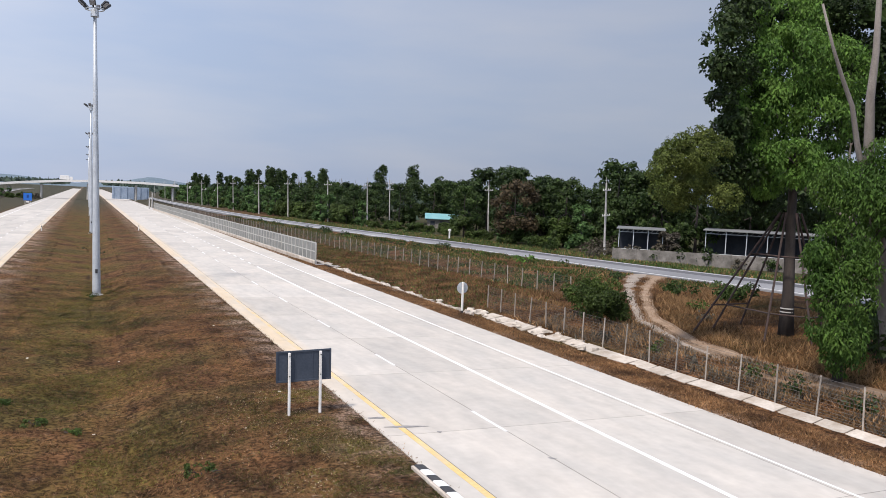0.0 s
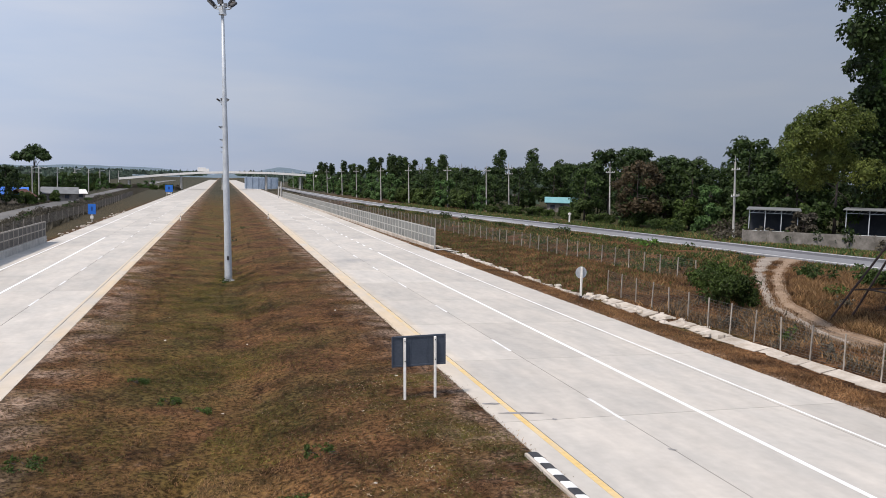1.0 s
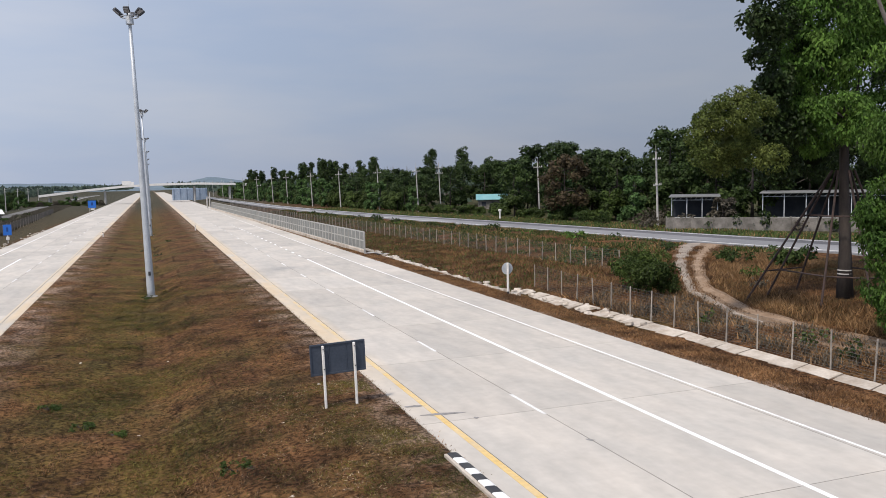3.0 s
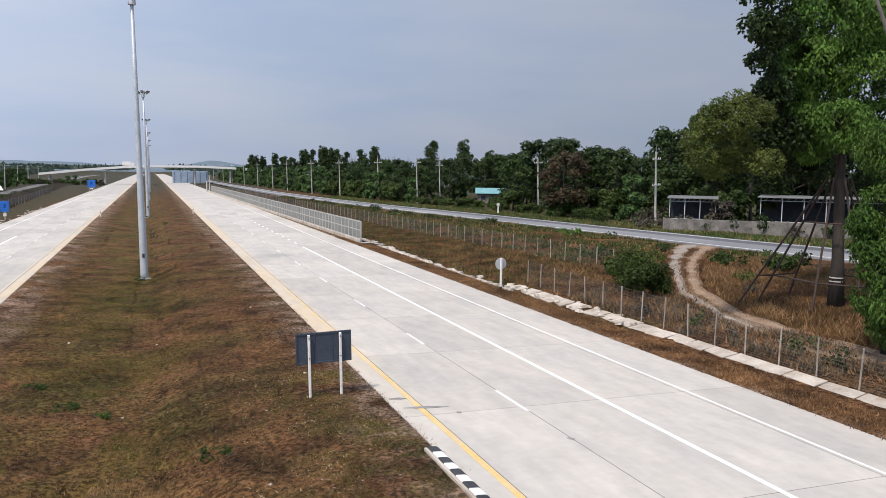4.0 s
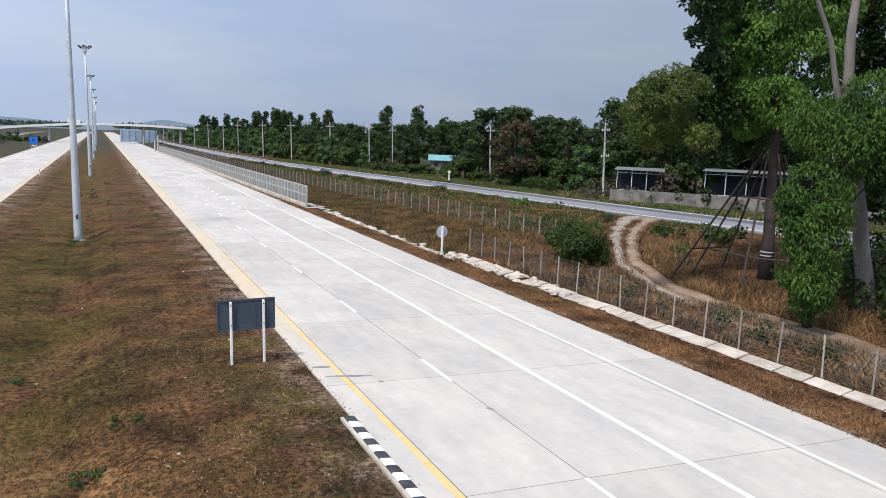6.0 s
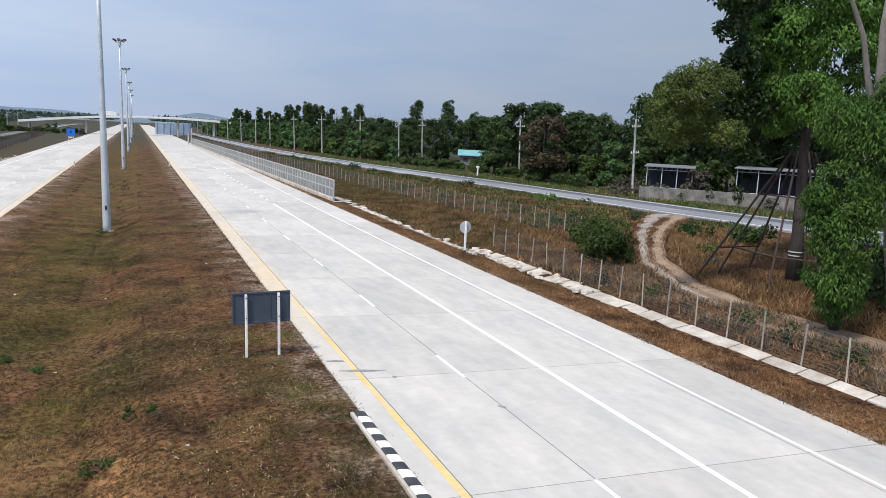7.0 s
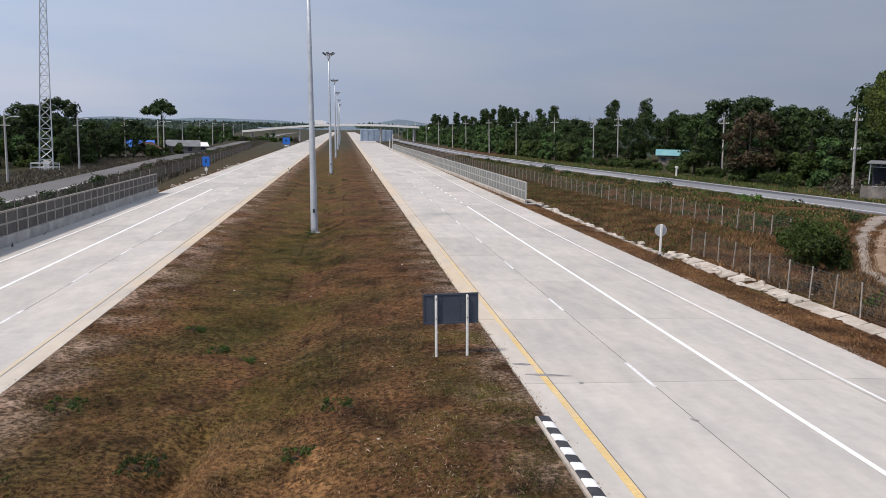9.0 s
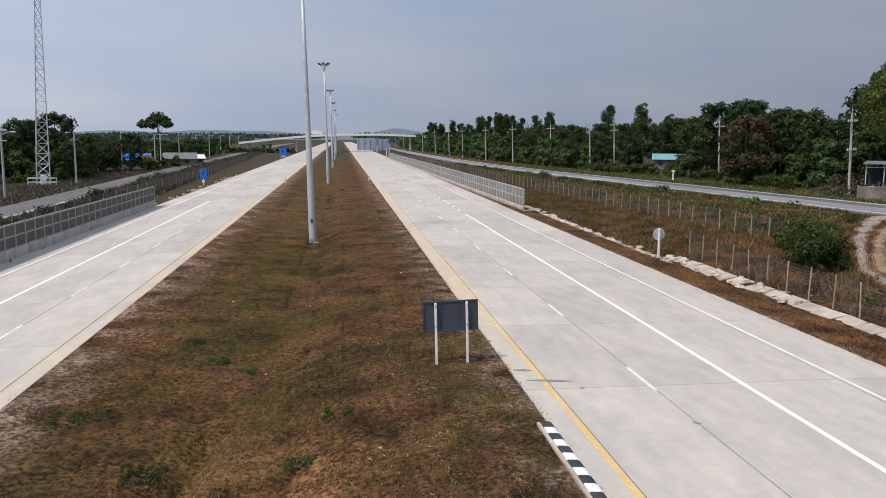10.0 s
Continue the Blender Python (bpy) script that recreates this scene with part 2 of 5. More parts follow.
LEAFD = leafmat("dark_green_leaves", (0.018, 0.035, 0.009), (0.036, 0.060, 0.015), 0.25)
LEAFY = leafmat("yellow_green_leaves", (0.0690, 0.0989, 0.0218), (0.1242, 0.1495, 0.0356))
LEAFM = leafmat("mid_green_leaves", (0.025, 0.047, 0.012), (0.050, 0.080, 0.020), 0.3)
LEAFB = leafmat("bright_plantation_leaves", (0.0540, 0.1080, 0.0325), (0.0919, 0.1620, 0.0485), 0.3)
LEAFR = leafmat("rust_brown_leaves", (0.0459, 0.0367, 0.0184), (0.0734, 0.052, 0.0275), 0.3)
LEAFU = leafmat("understorey_leaves", (0.036, 0.062, 0.014), (0.075, 0.110, 0.026), 0.3)
ORANGED = mat("orange_wheel_rut", (0.20, 0.13, 0.08), (0.31, 0.225, 0.155), 0.7, 0.95, fine=6, bump=0.3)
# Greyed green: distance haze over the far woods is put into the leaf colour.
LEAFF = leafmat("hazed_far_leaves", (0.040, 0.062, 0.046), (0.060, 0.084, 0.060), 0.2)
LEAFG = leafmat("dusty_grey_twigs", (0.0675, 0.06, 0.045), (0.12, 0.105, 0.075), 0.2)
DRY = leafmat("dry_grass_blades", (0.066, 0.034, 0.016), (0.265, 0.142, 0.064), 0.2)
DRYG = leafmat("half_green_grass_blades", (0.040, 0.046, 0.010), (0.20, 0.165, 0.036), 0.2)
TUFT = leafmat("withered_olive_blades", (0.030, 0.022, 0.009), (0.115, 0.080, 0.030), 0.2)
LITTER = leafmat("pale_dead_leaves", (0.20, 0.14, 0.085), (0.42, 0.33, 0.23), 0.15)
DRYT = leafmat("tall_straw_blades", (0.17, 0.097, 0.045), (0.34, 0.205, 0.095), 0.25)
GRASSV = leafmat("green_verge_blades", (0.049, 0.084, 0.021), (0.084, 0.119, 0.0315), 0.25)


def ground_material():
    """Dry reddish-brown turf with greener and paler patches, towards brush further out."""
    m = bpy.data.materials.new("dry_turf")
    m.use_nodes = True
    n, l = m.node_tree.nodes, m.node_tree.links
    p = n["Principled BSDF"]
    p.inputs["Roughness"].default_value, p.inputs["Specular IOR Level"].default_value = 0.95, 0.1
    geo = n.new("ShaderNodeNewGeometry")

    def noise_tex(scale, detail=5):
        t = n.new("ShaderNodeTexNoise")
        t.inputs["Scale"].default_value, t.inputs["Detail"].default_value, t.inputs["Roughness"].default_value = scale, detail, 0.65
        l.new(geo.outputs["Position"], t.inputs["Vector"])
        return t.outputs["Fac"]

    def ramp(v, lo, hi):
        r = n.new("ShaderNodeMapRange")
        r.inputs["From Min"].default_value, r.inputs["From Max"].default_value = lo, hi
        l.new(v, r.inputs["Value"])
        return r.outputs[0]

    def mix(fac, a, b, blend="MIX"):
        x = n.new("ShaderNodeMix")
        x.data_type, x.blend_type = "RGBA", blend
        for sock, v in (("Factor", fac), ("A", a), ("B", b)):
            if hasattr(v, "links"):
                l.new(v, x.inputs[sock])
            else:
                x.inputs[sock].default_value = v
        return x.outputs["Result"]

    base = mix(ramp(noise_tex(0.35), 0.38, 0.62), (0.060, 0.030, 0.015, 1), (0.165, 0.084, 0.038, 1))
    sep = n.new("ShaderNodeSeparateXYZ")
    l.new(geo.outputs["Position"], sep.inputs[0])
    # greener along the wet bottom of the swale
    d = n.new("ShaderNodeMath")
    d.operation = "ADD"
    l.new(sep.outputs["X"], d.inputs[0])
    d.inputs[1].default_value = 5.8
    ab = n.new("ShaderNodeMath")
    ab.operation = "ABSOLUTE"
    l.new(d.outputs[0], ab.inputs[0])
    band = n.new("ShaderNodeMapRange")
    band.inputs["From Min"].default_value, band.inputs["From Max"].default_value = 1.0, 6.0
    band.inputs["To Min"].default_value, band.inputs["To Max"].default_value = 0.75, 0.0
    l.new(ab.outputs[0], band.inputs["Value"])
    gm = n.new("ShaderNodeMath")
    gm.operation = "MULTIPLY"
    l.new(band.outputs[0], gm.inputs[0])
    l.new(ramp(noise_tex(0.22), 0.36, 0.6), gm.inputs[1])
    base = mix(gm.outputs[0], base, (0.120, 0.098, 0.022, 1))
    base = mix(ramp(noise_tex(0.11, 4), 0.47, 0.66), base, (0.088, 0.066, 0.024, 1))
    base = mix(ramp(noise_tex(1.7), 0.60, 0.75), base, (0.19, 0.125, 0.08, 1))
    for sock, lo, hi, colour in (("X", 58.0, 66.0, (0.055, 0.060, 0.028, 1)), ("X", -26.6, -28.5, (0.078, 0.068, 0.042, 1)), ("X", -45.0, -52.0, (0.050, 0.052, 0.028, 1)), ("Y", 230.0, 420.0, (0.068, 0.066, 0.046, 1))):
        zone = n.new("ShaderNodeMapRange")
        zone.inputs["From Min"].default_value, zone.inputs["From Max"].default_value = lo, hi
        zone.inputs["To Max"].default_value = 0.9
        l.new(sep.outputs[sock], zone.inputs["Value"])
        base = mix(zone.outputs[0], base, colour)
    # a bare orange-brown patch above the little gully
    pv = n.new("ShaderNodeVectorMath")
    pv.operation = "DISTANCE"
    l.new(geo.outputs["Position"], pv.inputs[0])
    pv.inputs[1].default_value = (-4.0, 21.5, -0.6)
    pr_ = n.new("ShaderNodeMapRange")
    pr_.inputs["From Min"].default_value, pr_.inputs["From Max"].default_value = 1.2, 4.6
    pr_.inputs["To Min"].default_value, pr_.inputs["To Max"].default_value = 1.0, 0.0
    l.new(pv.outputs["Value"], pr_.inputs["Value"])
    pm_ = n.new("ShaderNodeMath")
    pm_.operation = "MULTIPLY"
    l.new(pr_.outputs[0], pm_.inputs[0])
    l.new(ramp(noise_tex(0.6), 0.35, 0.55), pm_.inputs[1])
    base = mix(pm_.outputs[0], base, (0.29, 0.155, 0.066, 1))
    for cx, w in ((4.9, 2.6), (-12.9, 3.0), (20.0, 0.8)):
        sb = n.new("ShaderNodeMath")
        sb.operation = "SUBTRACT"
        l.new(sep.outputs["X"], sb.inputs[0])
        sb.inputs[1].default_value = cx
        av = n.new("ShaderNodeMath")
        av.operation = "ABSOLUTE"
        l.new(sb.outputs[0], av.inputs[0])
        fr = n.new("ShaderNodeMapRange")
        fr.inputs["From Min"].default_value, fr.inputs["From Max"].default_value = 0.0, w
        fr.inputs["To Min"].default_value, fr.inputs["To Max"].default_value = 1.0, 0.0
        l.new(av.outputs[0], fr.inputs["Value"])
        fm = n.new("ShaderNodeMath")
        fm.operation = "MULTIPLY"
        l.new(fr.outputs[0], fm.inputs[0])
        l.new(ramp(noise_tex(0.45, 6), 0.42, 0.6), fm.inputs[1])
        base = mix(fm.outputs[0], base, (0.33, 0.24, 0.185, 1))
    base = mix(ramp(noise_tex(1.3, 7), 0.44, 0.58), mix(1.0, base, (0.74, 0.75, 0.74, 1), "MULTIPLY"), base)
    k = ramp(noise_tex(5.5, 9), 0.42, 0.58)
    base = mix(k, mix(1.0, base, (0.34, 0.32, 0.30, 1), "MULTIPLY"), mix(1.0, base, (1.45, 1.42, 1.38, 1), "MULTIPLY"))
    l.new(base, p.inputs["Base Color"])
    bp = n.new("ShaderNodeBump")
    bp.inputs["Strength"].default_value, bp.inputs["Distance"].default_value = 0.9, 0.10
    l.new(noise_tex(14.0, 6), bp.inputs["Height"])
    l.new(bp.outputs[0], p.inputs["Normal"])
    return m


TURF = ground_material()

# ---- mesh helpers ----
def obj(name, bm, material, parent=None, label="", smooth=False):
    me = bpy.data.meshes.new(name)
    bm.to_mesh(me)
    bm.free()
    for mm in (material if isinstance(material, (list, tuple)) else (material,)):
        me.materials.append(mm)
    if smooth:
        me.polygons.foreach_set("use_smooth", [True] * len(me.polygons))
    ob = new(name, me)
    ob.parent = parent
    if label:
        ob["label"] = label
    return ob


def part(name, bm, material, parent, label="", smooth=False):
    return obj(name, bm, material, parent, label, smooth)


def piece(name, mesh, parent, m=None):
    ob = new(name, mesh)
    ob.parent = parent
    if m is not None:
        ob.matrix_local = m
    return ob


def empty(name, at=(0, 0, 0), rz=0.0):
    ob = new(name)
    ob.empty_display_size = 0.3
    ob.matrix_world = pose(*at, 0, 0, rz)
    return ob


def pydata(name, verts, faces, material, smooth=False):
    me = bpy.data.meshes.new(name)
    me.from_pydata(verts, [], faces)
    for mm in (material if isinstance(material, (list, tuple)) else (material,)):
        me.materials.append(mm)
    if smooth:
        me.polygons.foreach_set("use_smooth", [True] * len(me.polygons))
    return me


def box(bm, lo, hi, bevel=0.0, m=None):
    r = bmesh.ops.create_cube(bm, size=1)
    vs = r["verts"]
    s = [hi[i] - lo[i] for i in range(3)]
    c = [(hi[i] + lo[i]) / 2 for i in range(3)]
    for v in vs:
        v.co = Vector((v.co.x * s[0] + c[0], v.co.y * s[1] + c[1], v.co.z * s[2] + c[2]))
    if bevel:
        es = list({e for v in vs for e in v.link_edges})
        g = bmesh.ops.bevel(bm, geom=es, offset=bevel, segments=1, affect="EDGES")
        vs = list({v for f in g["faces"] for v in f.verts} | {v for v in vs if v.is_valid})
    if m is not None:
        bmesh.ops.transform(bm, matrix=m, verts=vs)
    return vs


def boxed(lo, hi, bevel=0.0, m=None):
    bm = bmesh.new()
    box(bm, lo, hi, bevel, m)
    return bm


def tube(bm, pts, radii, sides=8, cap=True):
    """A tapered tube along points."""
    pts = [Vector(p) for p in pts]
    rings = []
    for i, p in enumerate(pts):
        d = (pts[min(i + 1, len(pts) - 1)] - pts[max(i - 1, 0)]).normalized()
        a = d.cross(Vector((0, 1, 0)) if abs(d.y) < 0.9 else Vector((1, 0, 0))).normalized()
        b = d.cross(a)
        rings.append([bm.verts.new(p + (a * math.cos(k * math.tau / sides) + b * math.sin(k * math.tau / sides)) * radii[i]) for k in range(sides)])
    for r0, r1 in zip(rings, rings[1:]):
        for k in range(sides):
            bm.faces.new((r0[k], r0[(k + 1) % sides], r1[(k + 1) % sides], r1[k]))
    if cap:
        bm.faces.new(rings[-1])
        bm.faces.new(rings[0][::-1])


def tubed(pts, radii, sides=8):
    bm = bmesh.new()
    tube(bm, pts, radii, sides)
    return bm


def interp(x, xs, ys):
    return float(np.interp(x, xs, ys))


# ---- the lie of the land ----
PX = [-4000, -70, -46, -38, -30, -27.0, -26.1, -12.99, -12.92, -8.5, -4.6, -3.4, -1.4, 2.3, 4.90, 5.0, 19.80, 19.88, 22.0, 22.5, 23.0, 24.7, 26, 31, 36, 46, 60, 4000]
PZ = [-0.4, -0.4, -0.35, -0.35, -0.75, -0.75, -0.62, -0.62, -0.43, -0.72, -1.08, -1.05, -0.42, 0.0, 0.02, -0.16, -0.16, 0.01, -0.05, -0.30, -0.33, -0.1, 0.0, 0.35, 0.9, 1.2, 1.15, 1.15]


def land(x, y):
    return interp(x, PX, PZ)


RY = [-60, 20, 50, 64, 79, 100, 132, 172, 222, 290, 420, 700, 1200]
R_NEAR = [74, 62, 58, 56, 53.2, 50.6, 46.3, 41.0, 36.9, 34.0, 31.8, 31, 31]
R_FAR = [88, 76, 70.5, 68, 64.5, 61.0, 56.6, 49.6, 43.6, 39.6, 36.8, 36, 36]
LY = [-60, 60, 91, 110, 142, 198, 328, 482, 900]
L_NEAR = [-37, -37.5, -38.4, -38.8, -40.4, -42.6, -47.8, -53.3, -66]
L_FAR = [-42, -42.5, -43.2, -44.0, -45.6, -48.4, -53.0, -59.5, -73]


def relief(x, y):
    """Small unevenness: hummocks and an eroded runnel in the swale, rough ground on the bank."""
    if abs(x + 4) < 8:
        j = 0.07 * noise.noise((x * 0.5, y * 0.35, 0.0)) + 0.045 * noise.noise((x * 1.3, y * 1.1, 8.0))
        if y < 30:
            cx = interp(y, [14, 18, 21.5, 24.8, 27], [-6.4, -6.3, -6.05, -5.7, -5.2]) + 0.2 * noise.noise((y * 0.9, 0.0, 3.0))
            deep = interp(y, [10, 21, 25.0, 26.4], [0.62, 0.58, 0.45, 0.0])
            j -= deep * math.exp(-((x - cx) / (0.32 if x > cx else 0.75)) ** 2)
            j += 0.22 * deep * math.exp(-((x - cx - 1.0) / 0.8) ** 2)
        return j
    if 26 < x < 50:
        return 0.18 * noise.noise((x * 0.25, y * 0.25, 3.0))
    return 0.0


def ground_sheet():
    xs = sorted(set([-4000, -2500, -1500, -900, -600, -400, -260, -180, -130, -100, -80] + [float(v) for v in np.arange(-66, 90, 1.5)] + [float(v) for v in np.arange(-11.8, 3.8, 0.4)] + PX[1:-1] + [100, 125, 160, 220, 320, 480, 700, 1100, 1700, 2600, 4000]))
    ys = [-400, -150, -60] + [float(v) for v in np.arange(-30, 12, 1.2)] + [float(v) for v in np.arange(12, 44, 0.4)] + [float(v) for v in np.arange(44, 140, 1.2)] + [float(v) for v in np.arange(140, 400, 6)] + [430, 480, 560, 700, 900, 1200, 1600, 2200, 3000, 4500]
    rnd = random.Random(5)
    verts, faces = [], []
    for y in ys:
        for x in xs:
            free = not (-26.4 < x < -12.8 or 4.9 < x < 19.9)
            j = rnd.uniform(-0.02, 0.02) if free and y < 140 else 0
            verts.append((x, y, land(x, y) + j + relief(x, y)))
    w = len(xs)
    for i in range(len(ys) - 1):
        for k in range(w - 1):
            a = i * w + k
            faces.append((a, a + 1, a + w + 1, a + w))
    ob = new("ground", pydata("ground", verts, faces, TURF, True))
    return tagged(ob, "dry reddish-brown grassland with a shallow swale between carriageways", "ground", kind="structure")


ground_sheet()


def strip(name, ys, left, right, z, material, label, category="road", thick=0.12, crown=0.0):
    """A road or track between two edge lines, with a real thickness."""
    verts, faces = [], []
    for y, a, b in zip(ys, left, right):
        zz = z(a, b, y) if callable(z) else (z, z)
        verts += [(a, y, zz[0] - thick), (a, y, zz[0]), ((a + b) / 2, y, (zz[0] + zz[1]) / 2 + crown), (b, y, zz[1]), (b, y, zz[1] - thick)]
    for i in range(len(ys) - 1):
        for k in range(4):
            a = i * 5 + k
            faces.append((a, a + 5, a + 6, a + 1))
    ob = new(name, pydata(name, verts, faces, material))
    return tagged(ob, label, category, kind="structure")


ry = [float(v) for v in np.concatenate([np.arange(-60, 300, 6), np.arange(300, 1200, 60)])]
strip("road_3", ry, [interp(y, RY, R_NEAR) for y in ry], [interp(y, RY, R_FAR) for y in ry], 1.32, ASPH, "worn grey asphalt frontage road beside the woods", thick=0.5, crown=0.06)
strip("road_4", ry, [interp(y, LY, L_FAR) for y in ry], [interp(y, LY, L_NEAR) for y in ry], -0.18, ASPHB, "brownish grey asphalt frontage road beyond the noise barrier", thick=0.4, crown=0.05)
mid_x = [0.46 * interp(y, RY, R_NEAR) + 0.54 * interp(y, RY, R_FAR) for y in ry]
strip("road_lane", ry, mid_x, [interp(y, RY, R_FAR) - 1.3 for y in ry], lambda a, b, y: (1.382, 1.362), ASPHD, "darker resurfaced asphalt lane of the frontage road", thick=0.04)
for nm, k in (("edge_line", 0.07), ("edge_line_2", 0.86)):
    ex = [interp(y, RY, R_NEAR) * (1 - k) + interp(y, RY, R_FAR) * k for y in ry]
    strip(nm, ry, [v - 0.1 for v in ex], [v + 0.1 for v in ex], 1.372, WORNW, "thin worn white edge line on the asphalt", "road marking", thick=0.03)
strip("trim", ry, [interp(y, LY, L_NEAR) + 0.1 for y in ry], [interp(y, LY, L_NEAR) + 0.9 for y in ry], -0.14, GREYC, "pale concrete edge strip along the frontage road", "kerb", thick=0.4)

# ---- trees ----
def core(verts, faces, x, y, z, r, rnd, squash):
    """A rough, uneven clump of inner foliage that closes the middle of a lobe."""
    i, rows, cols = len(verts), 4, 7
    for a in range(rows + 1):
        th = math.pi * a / rows
        for b in range(cols):
            ph = math.tau * (b + 0.5 * (a % 2)) / cols
            q = r * rnd.uniform(0.42, 0.72)
            verts.append((x + q * math.sin(th) * math.cos(ph), y + q * math.sin(th) * math.sin(ph), z + q * math.cos(th) * squash))
    for a in range(rows):
        for b in range(cols):
            faces.append((i + a * cols + b, i + a * cols + (b + 1) % cols, i + (a + 1) * cols + (b + 1) % cols, i + (a + 1) * cols + b))


def leaves_at(lobes, per_m2, size, rnd, droop=0.3, shell=0.62, squash=0.85, inner=0.0, slim=1.0, simple=False):
    """Small bent leaf clumps through the outer part of each lobe, thinned unevenly so that gaps stay."""
    verts, faces = [], []
    for (x, y, z, r) in lobes:
        if inner:
            core(verts, faces, x, y, z, r * inner, rnd, squash)
        count = int(per_m2 * 4 * math.pi * r * r)
        for _ in range(count):
            v = Vector((rnd.gauss(0, 1), rnd.gauss(0, 1), rnd.gauss(0, 1))).normalized()
            q = r * (shell + (1.0 - shell) * rnd.random() ** 0.6)
            p = Vector((x + v.x * q, y + v.y * q, z + v.z * q * squash))
            if noise.noise(p * (1.6 / max(r, 0.8))) + 0.35 * noise.noise(p * 1.9) < -0.12:
                continue
            s = size * rnd.uniform(0.6, 1.35)
            a = Vector((rnd.gauss(0, 1), rnd.gauss(0, 1), rnd.gauss(0, 0.6) - droop)).normalized()
            nrm = (v + Vector((rnd.gauss(0, 0.5), rnd.gauss(0, 0.5), rnd.gauss(0, 0.5) + 0.5))).normalized()
            b = nrm.cross(a)
            if b.length < 0.1:
                continue
            b.normalize()
            i = len(verts)
            w = s * rnd.uniform(0.28, 0.42) * slim
            tip = p + a * s + Vector((0, 0, -0.25 * s))
            if simple:
                verts += [tuple(p + b * w * 1.5), tuple(p - b * w * 1.5), tuple(tip)]
                faces.append((i, i + 1, i + 2))
                continue
            mid = p + a * s * 0.5 + nrm * s * 0.10
            verts += [tuple(p), tuple(mid + b * w), tuple(tip), tuple(mid - b * w)]
            faces += [(i, i + 1, i + 2), (i, i + 2, i + 3)]
    return verts, faces


def tree(name, label, base, trunk_pts, trunk_r, branches, lobes, leaf, bark, per_m2, size, seed, category="tree", group="", **kw):
    """A tree with tapered trunk, limbs to the lobes and a leafy crown; coordinates are local to the base."""
    rnd = random.Random(seed)
    root = empty(name, base)
    bm = bmesh.new()
    if trunk_pts:
        tube(bm, trunk_pts, [trunk_r * (1 - 0.75 * i / max(1, len(trunk_pts) - 1)) * (1.25 if i == 0 else 1) for i in range(len(trunk_pts))], 9)
    for pts, r in branches:
        tube(bm, pts, [r * (1 - 0.7 * i / (len(pts) - 1)) for i in range(len(pts))], 6)
    part("trunk", bm, bark, root, smooth=True)
    v, f = leaves_at(lobes, per_m2, size, rnd, **kw)
    crown = new("crown", pydata("crown", v, f, leaf))
    crown.parent = root
    return tagged(root, label, category, group)


def limbs(top, lobes, r, rnd, frac=0.5):
    out = []
    for (x, y, z, rad) in lobes:
        a, b = Vector(top), Vector((x, y, z))
        st = a * 1.0
        st.z = a.z - abs(b.z - a.z) * 0.3 * rnd.random() - 0.3
        mid = (st + b) / 2 + Vector((rnd.uniform(-.3, .3), rnd.uniform(-.3, .3), 0.15 * (b - st).length))
        out.append(([tuple(st), tuple(mid), tuple(b)], r * rnd.uniform(0.6, 1.0)))
    return out


def rel(lobes, base):
    return [(x - base[0], y - base[1], z - base[2], r) for x, y, z, r in lobes]


rt = random.Random(21)
# the transplanted tree held by pipe props
pb = (36.65, 37.6, 0.9)
pl = rel([(36.0, 38.2, 18.6, 3.0), (34.6, 38.2, 15.6, 2.4), (37.8, 37.7, 15.1, 2.8), (34.3, 38.5, 12.3, 1.6), (34.9, 36.4, 12.0, 1.9), (38.8, 38.0, 18.1, 3.1), (34.5, 38.3, 10.7, 1.2), (38.1, 37.3, 12.2, 1.8), (37.3, 39.7, 21.5, 2.5)], pb)
tree("propped_tree", "tall leafy green tree with a straight dark propped trunk", pb,
     [(0, 0, -0.3), (0.0, 0.05, 3), (-0.1, 0.15, 7), (-0.15, 0.2, 11), (0.1, 0.4, 15), (0.4, 0.8, 19)], 0.43,
     limbs((-0.1, 0.2, 11.5), pl, 0.14, rt), pl, LEAFN, BARKD, 78, 0.25, 1, droop=0.9, slim=0.7)

# the forked tree with the low curtain of leaves
db = (35.3, 29.0, 0.5)
dl = rel([(30.6, 29.1, 10.3, 1.8), (31.5, 28.1, 9.8, 2.4), (29.9, 28.4, 7.2, 1.8), (29.6, 28.0, 6.2, 1.8), (29.4, 27.6, 4.6, 1.6), (29.2, 27.8, 3.4, 1.6), (28.5, 26.9, 2.8, 1.1), (29.0, 27.2, 1.9, 1.1), (28.6, 28.4, 5.4, 0.9), (28.5, 28.6, 6.8, 0.9), (33.0, 27.6, 11.2, 2.6), (32.7, 26.4, 9.8, 2.3), (34.0, 26.0, 8.6, 1.5)], (30.0, 28.2, 0.3))
tree("leafy_tree", "low dense green tree with leaves hanging to the ground", (30.0, 28.2, 0.3), [(0, 0, -0.3), (0.1, 0.1, 2.5), (0.1, 0.2, 5.5), (0.9, 0.3, 9.5)], 0.22,
     limbs((0.1, 0.4, 5), dl, 0.07, rt), dl, LEAFN, BARKD, 110, 0.21, 4, droop=1.0, slim=0.62, shell=0.5)
fl_ = rel([(30.4, 38.1, 19.6, 1.5), (29.5, 37.6, 17.6, 1.1), (30.4, 38.1, 15.8, 1.0), (31.5, 38.4, 17.7, 1.5), (33.0, 39.8, 21.7, 1.8), (31.7, 38.3, 14.4, 1.2), (31.4, 38.6, 13.0, 1.4), (32.8, 38.6, 11.5, 1.5), (31.1, 38.8, 11.1, 1.4), (33.1, 39.7, 9.0, 1.3), (33.5, 40.2, 14.0, 1.6), (34.5, 41.0, 17.5, 1.8)], db)
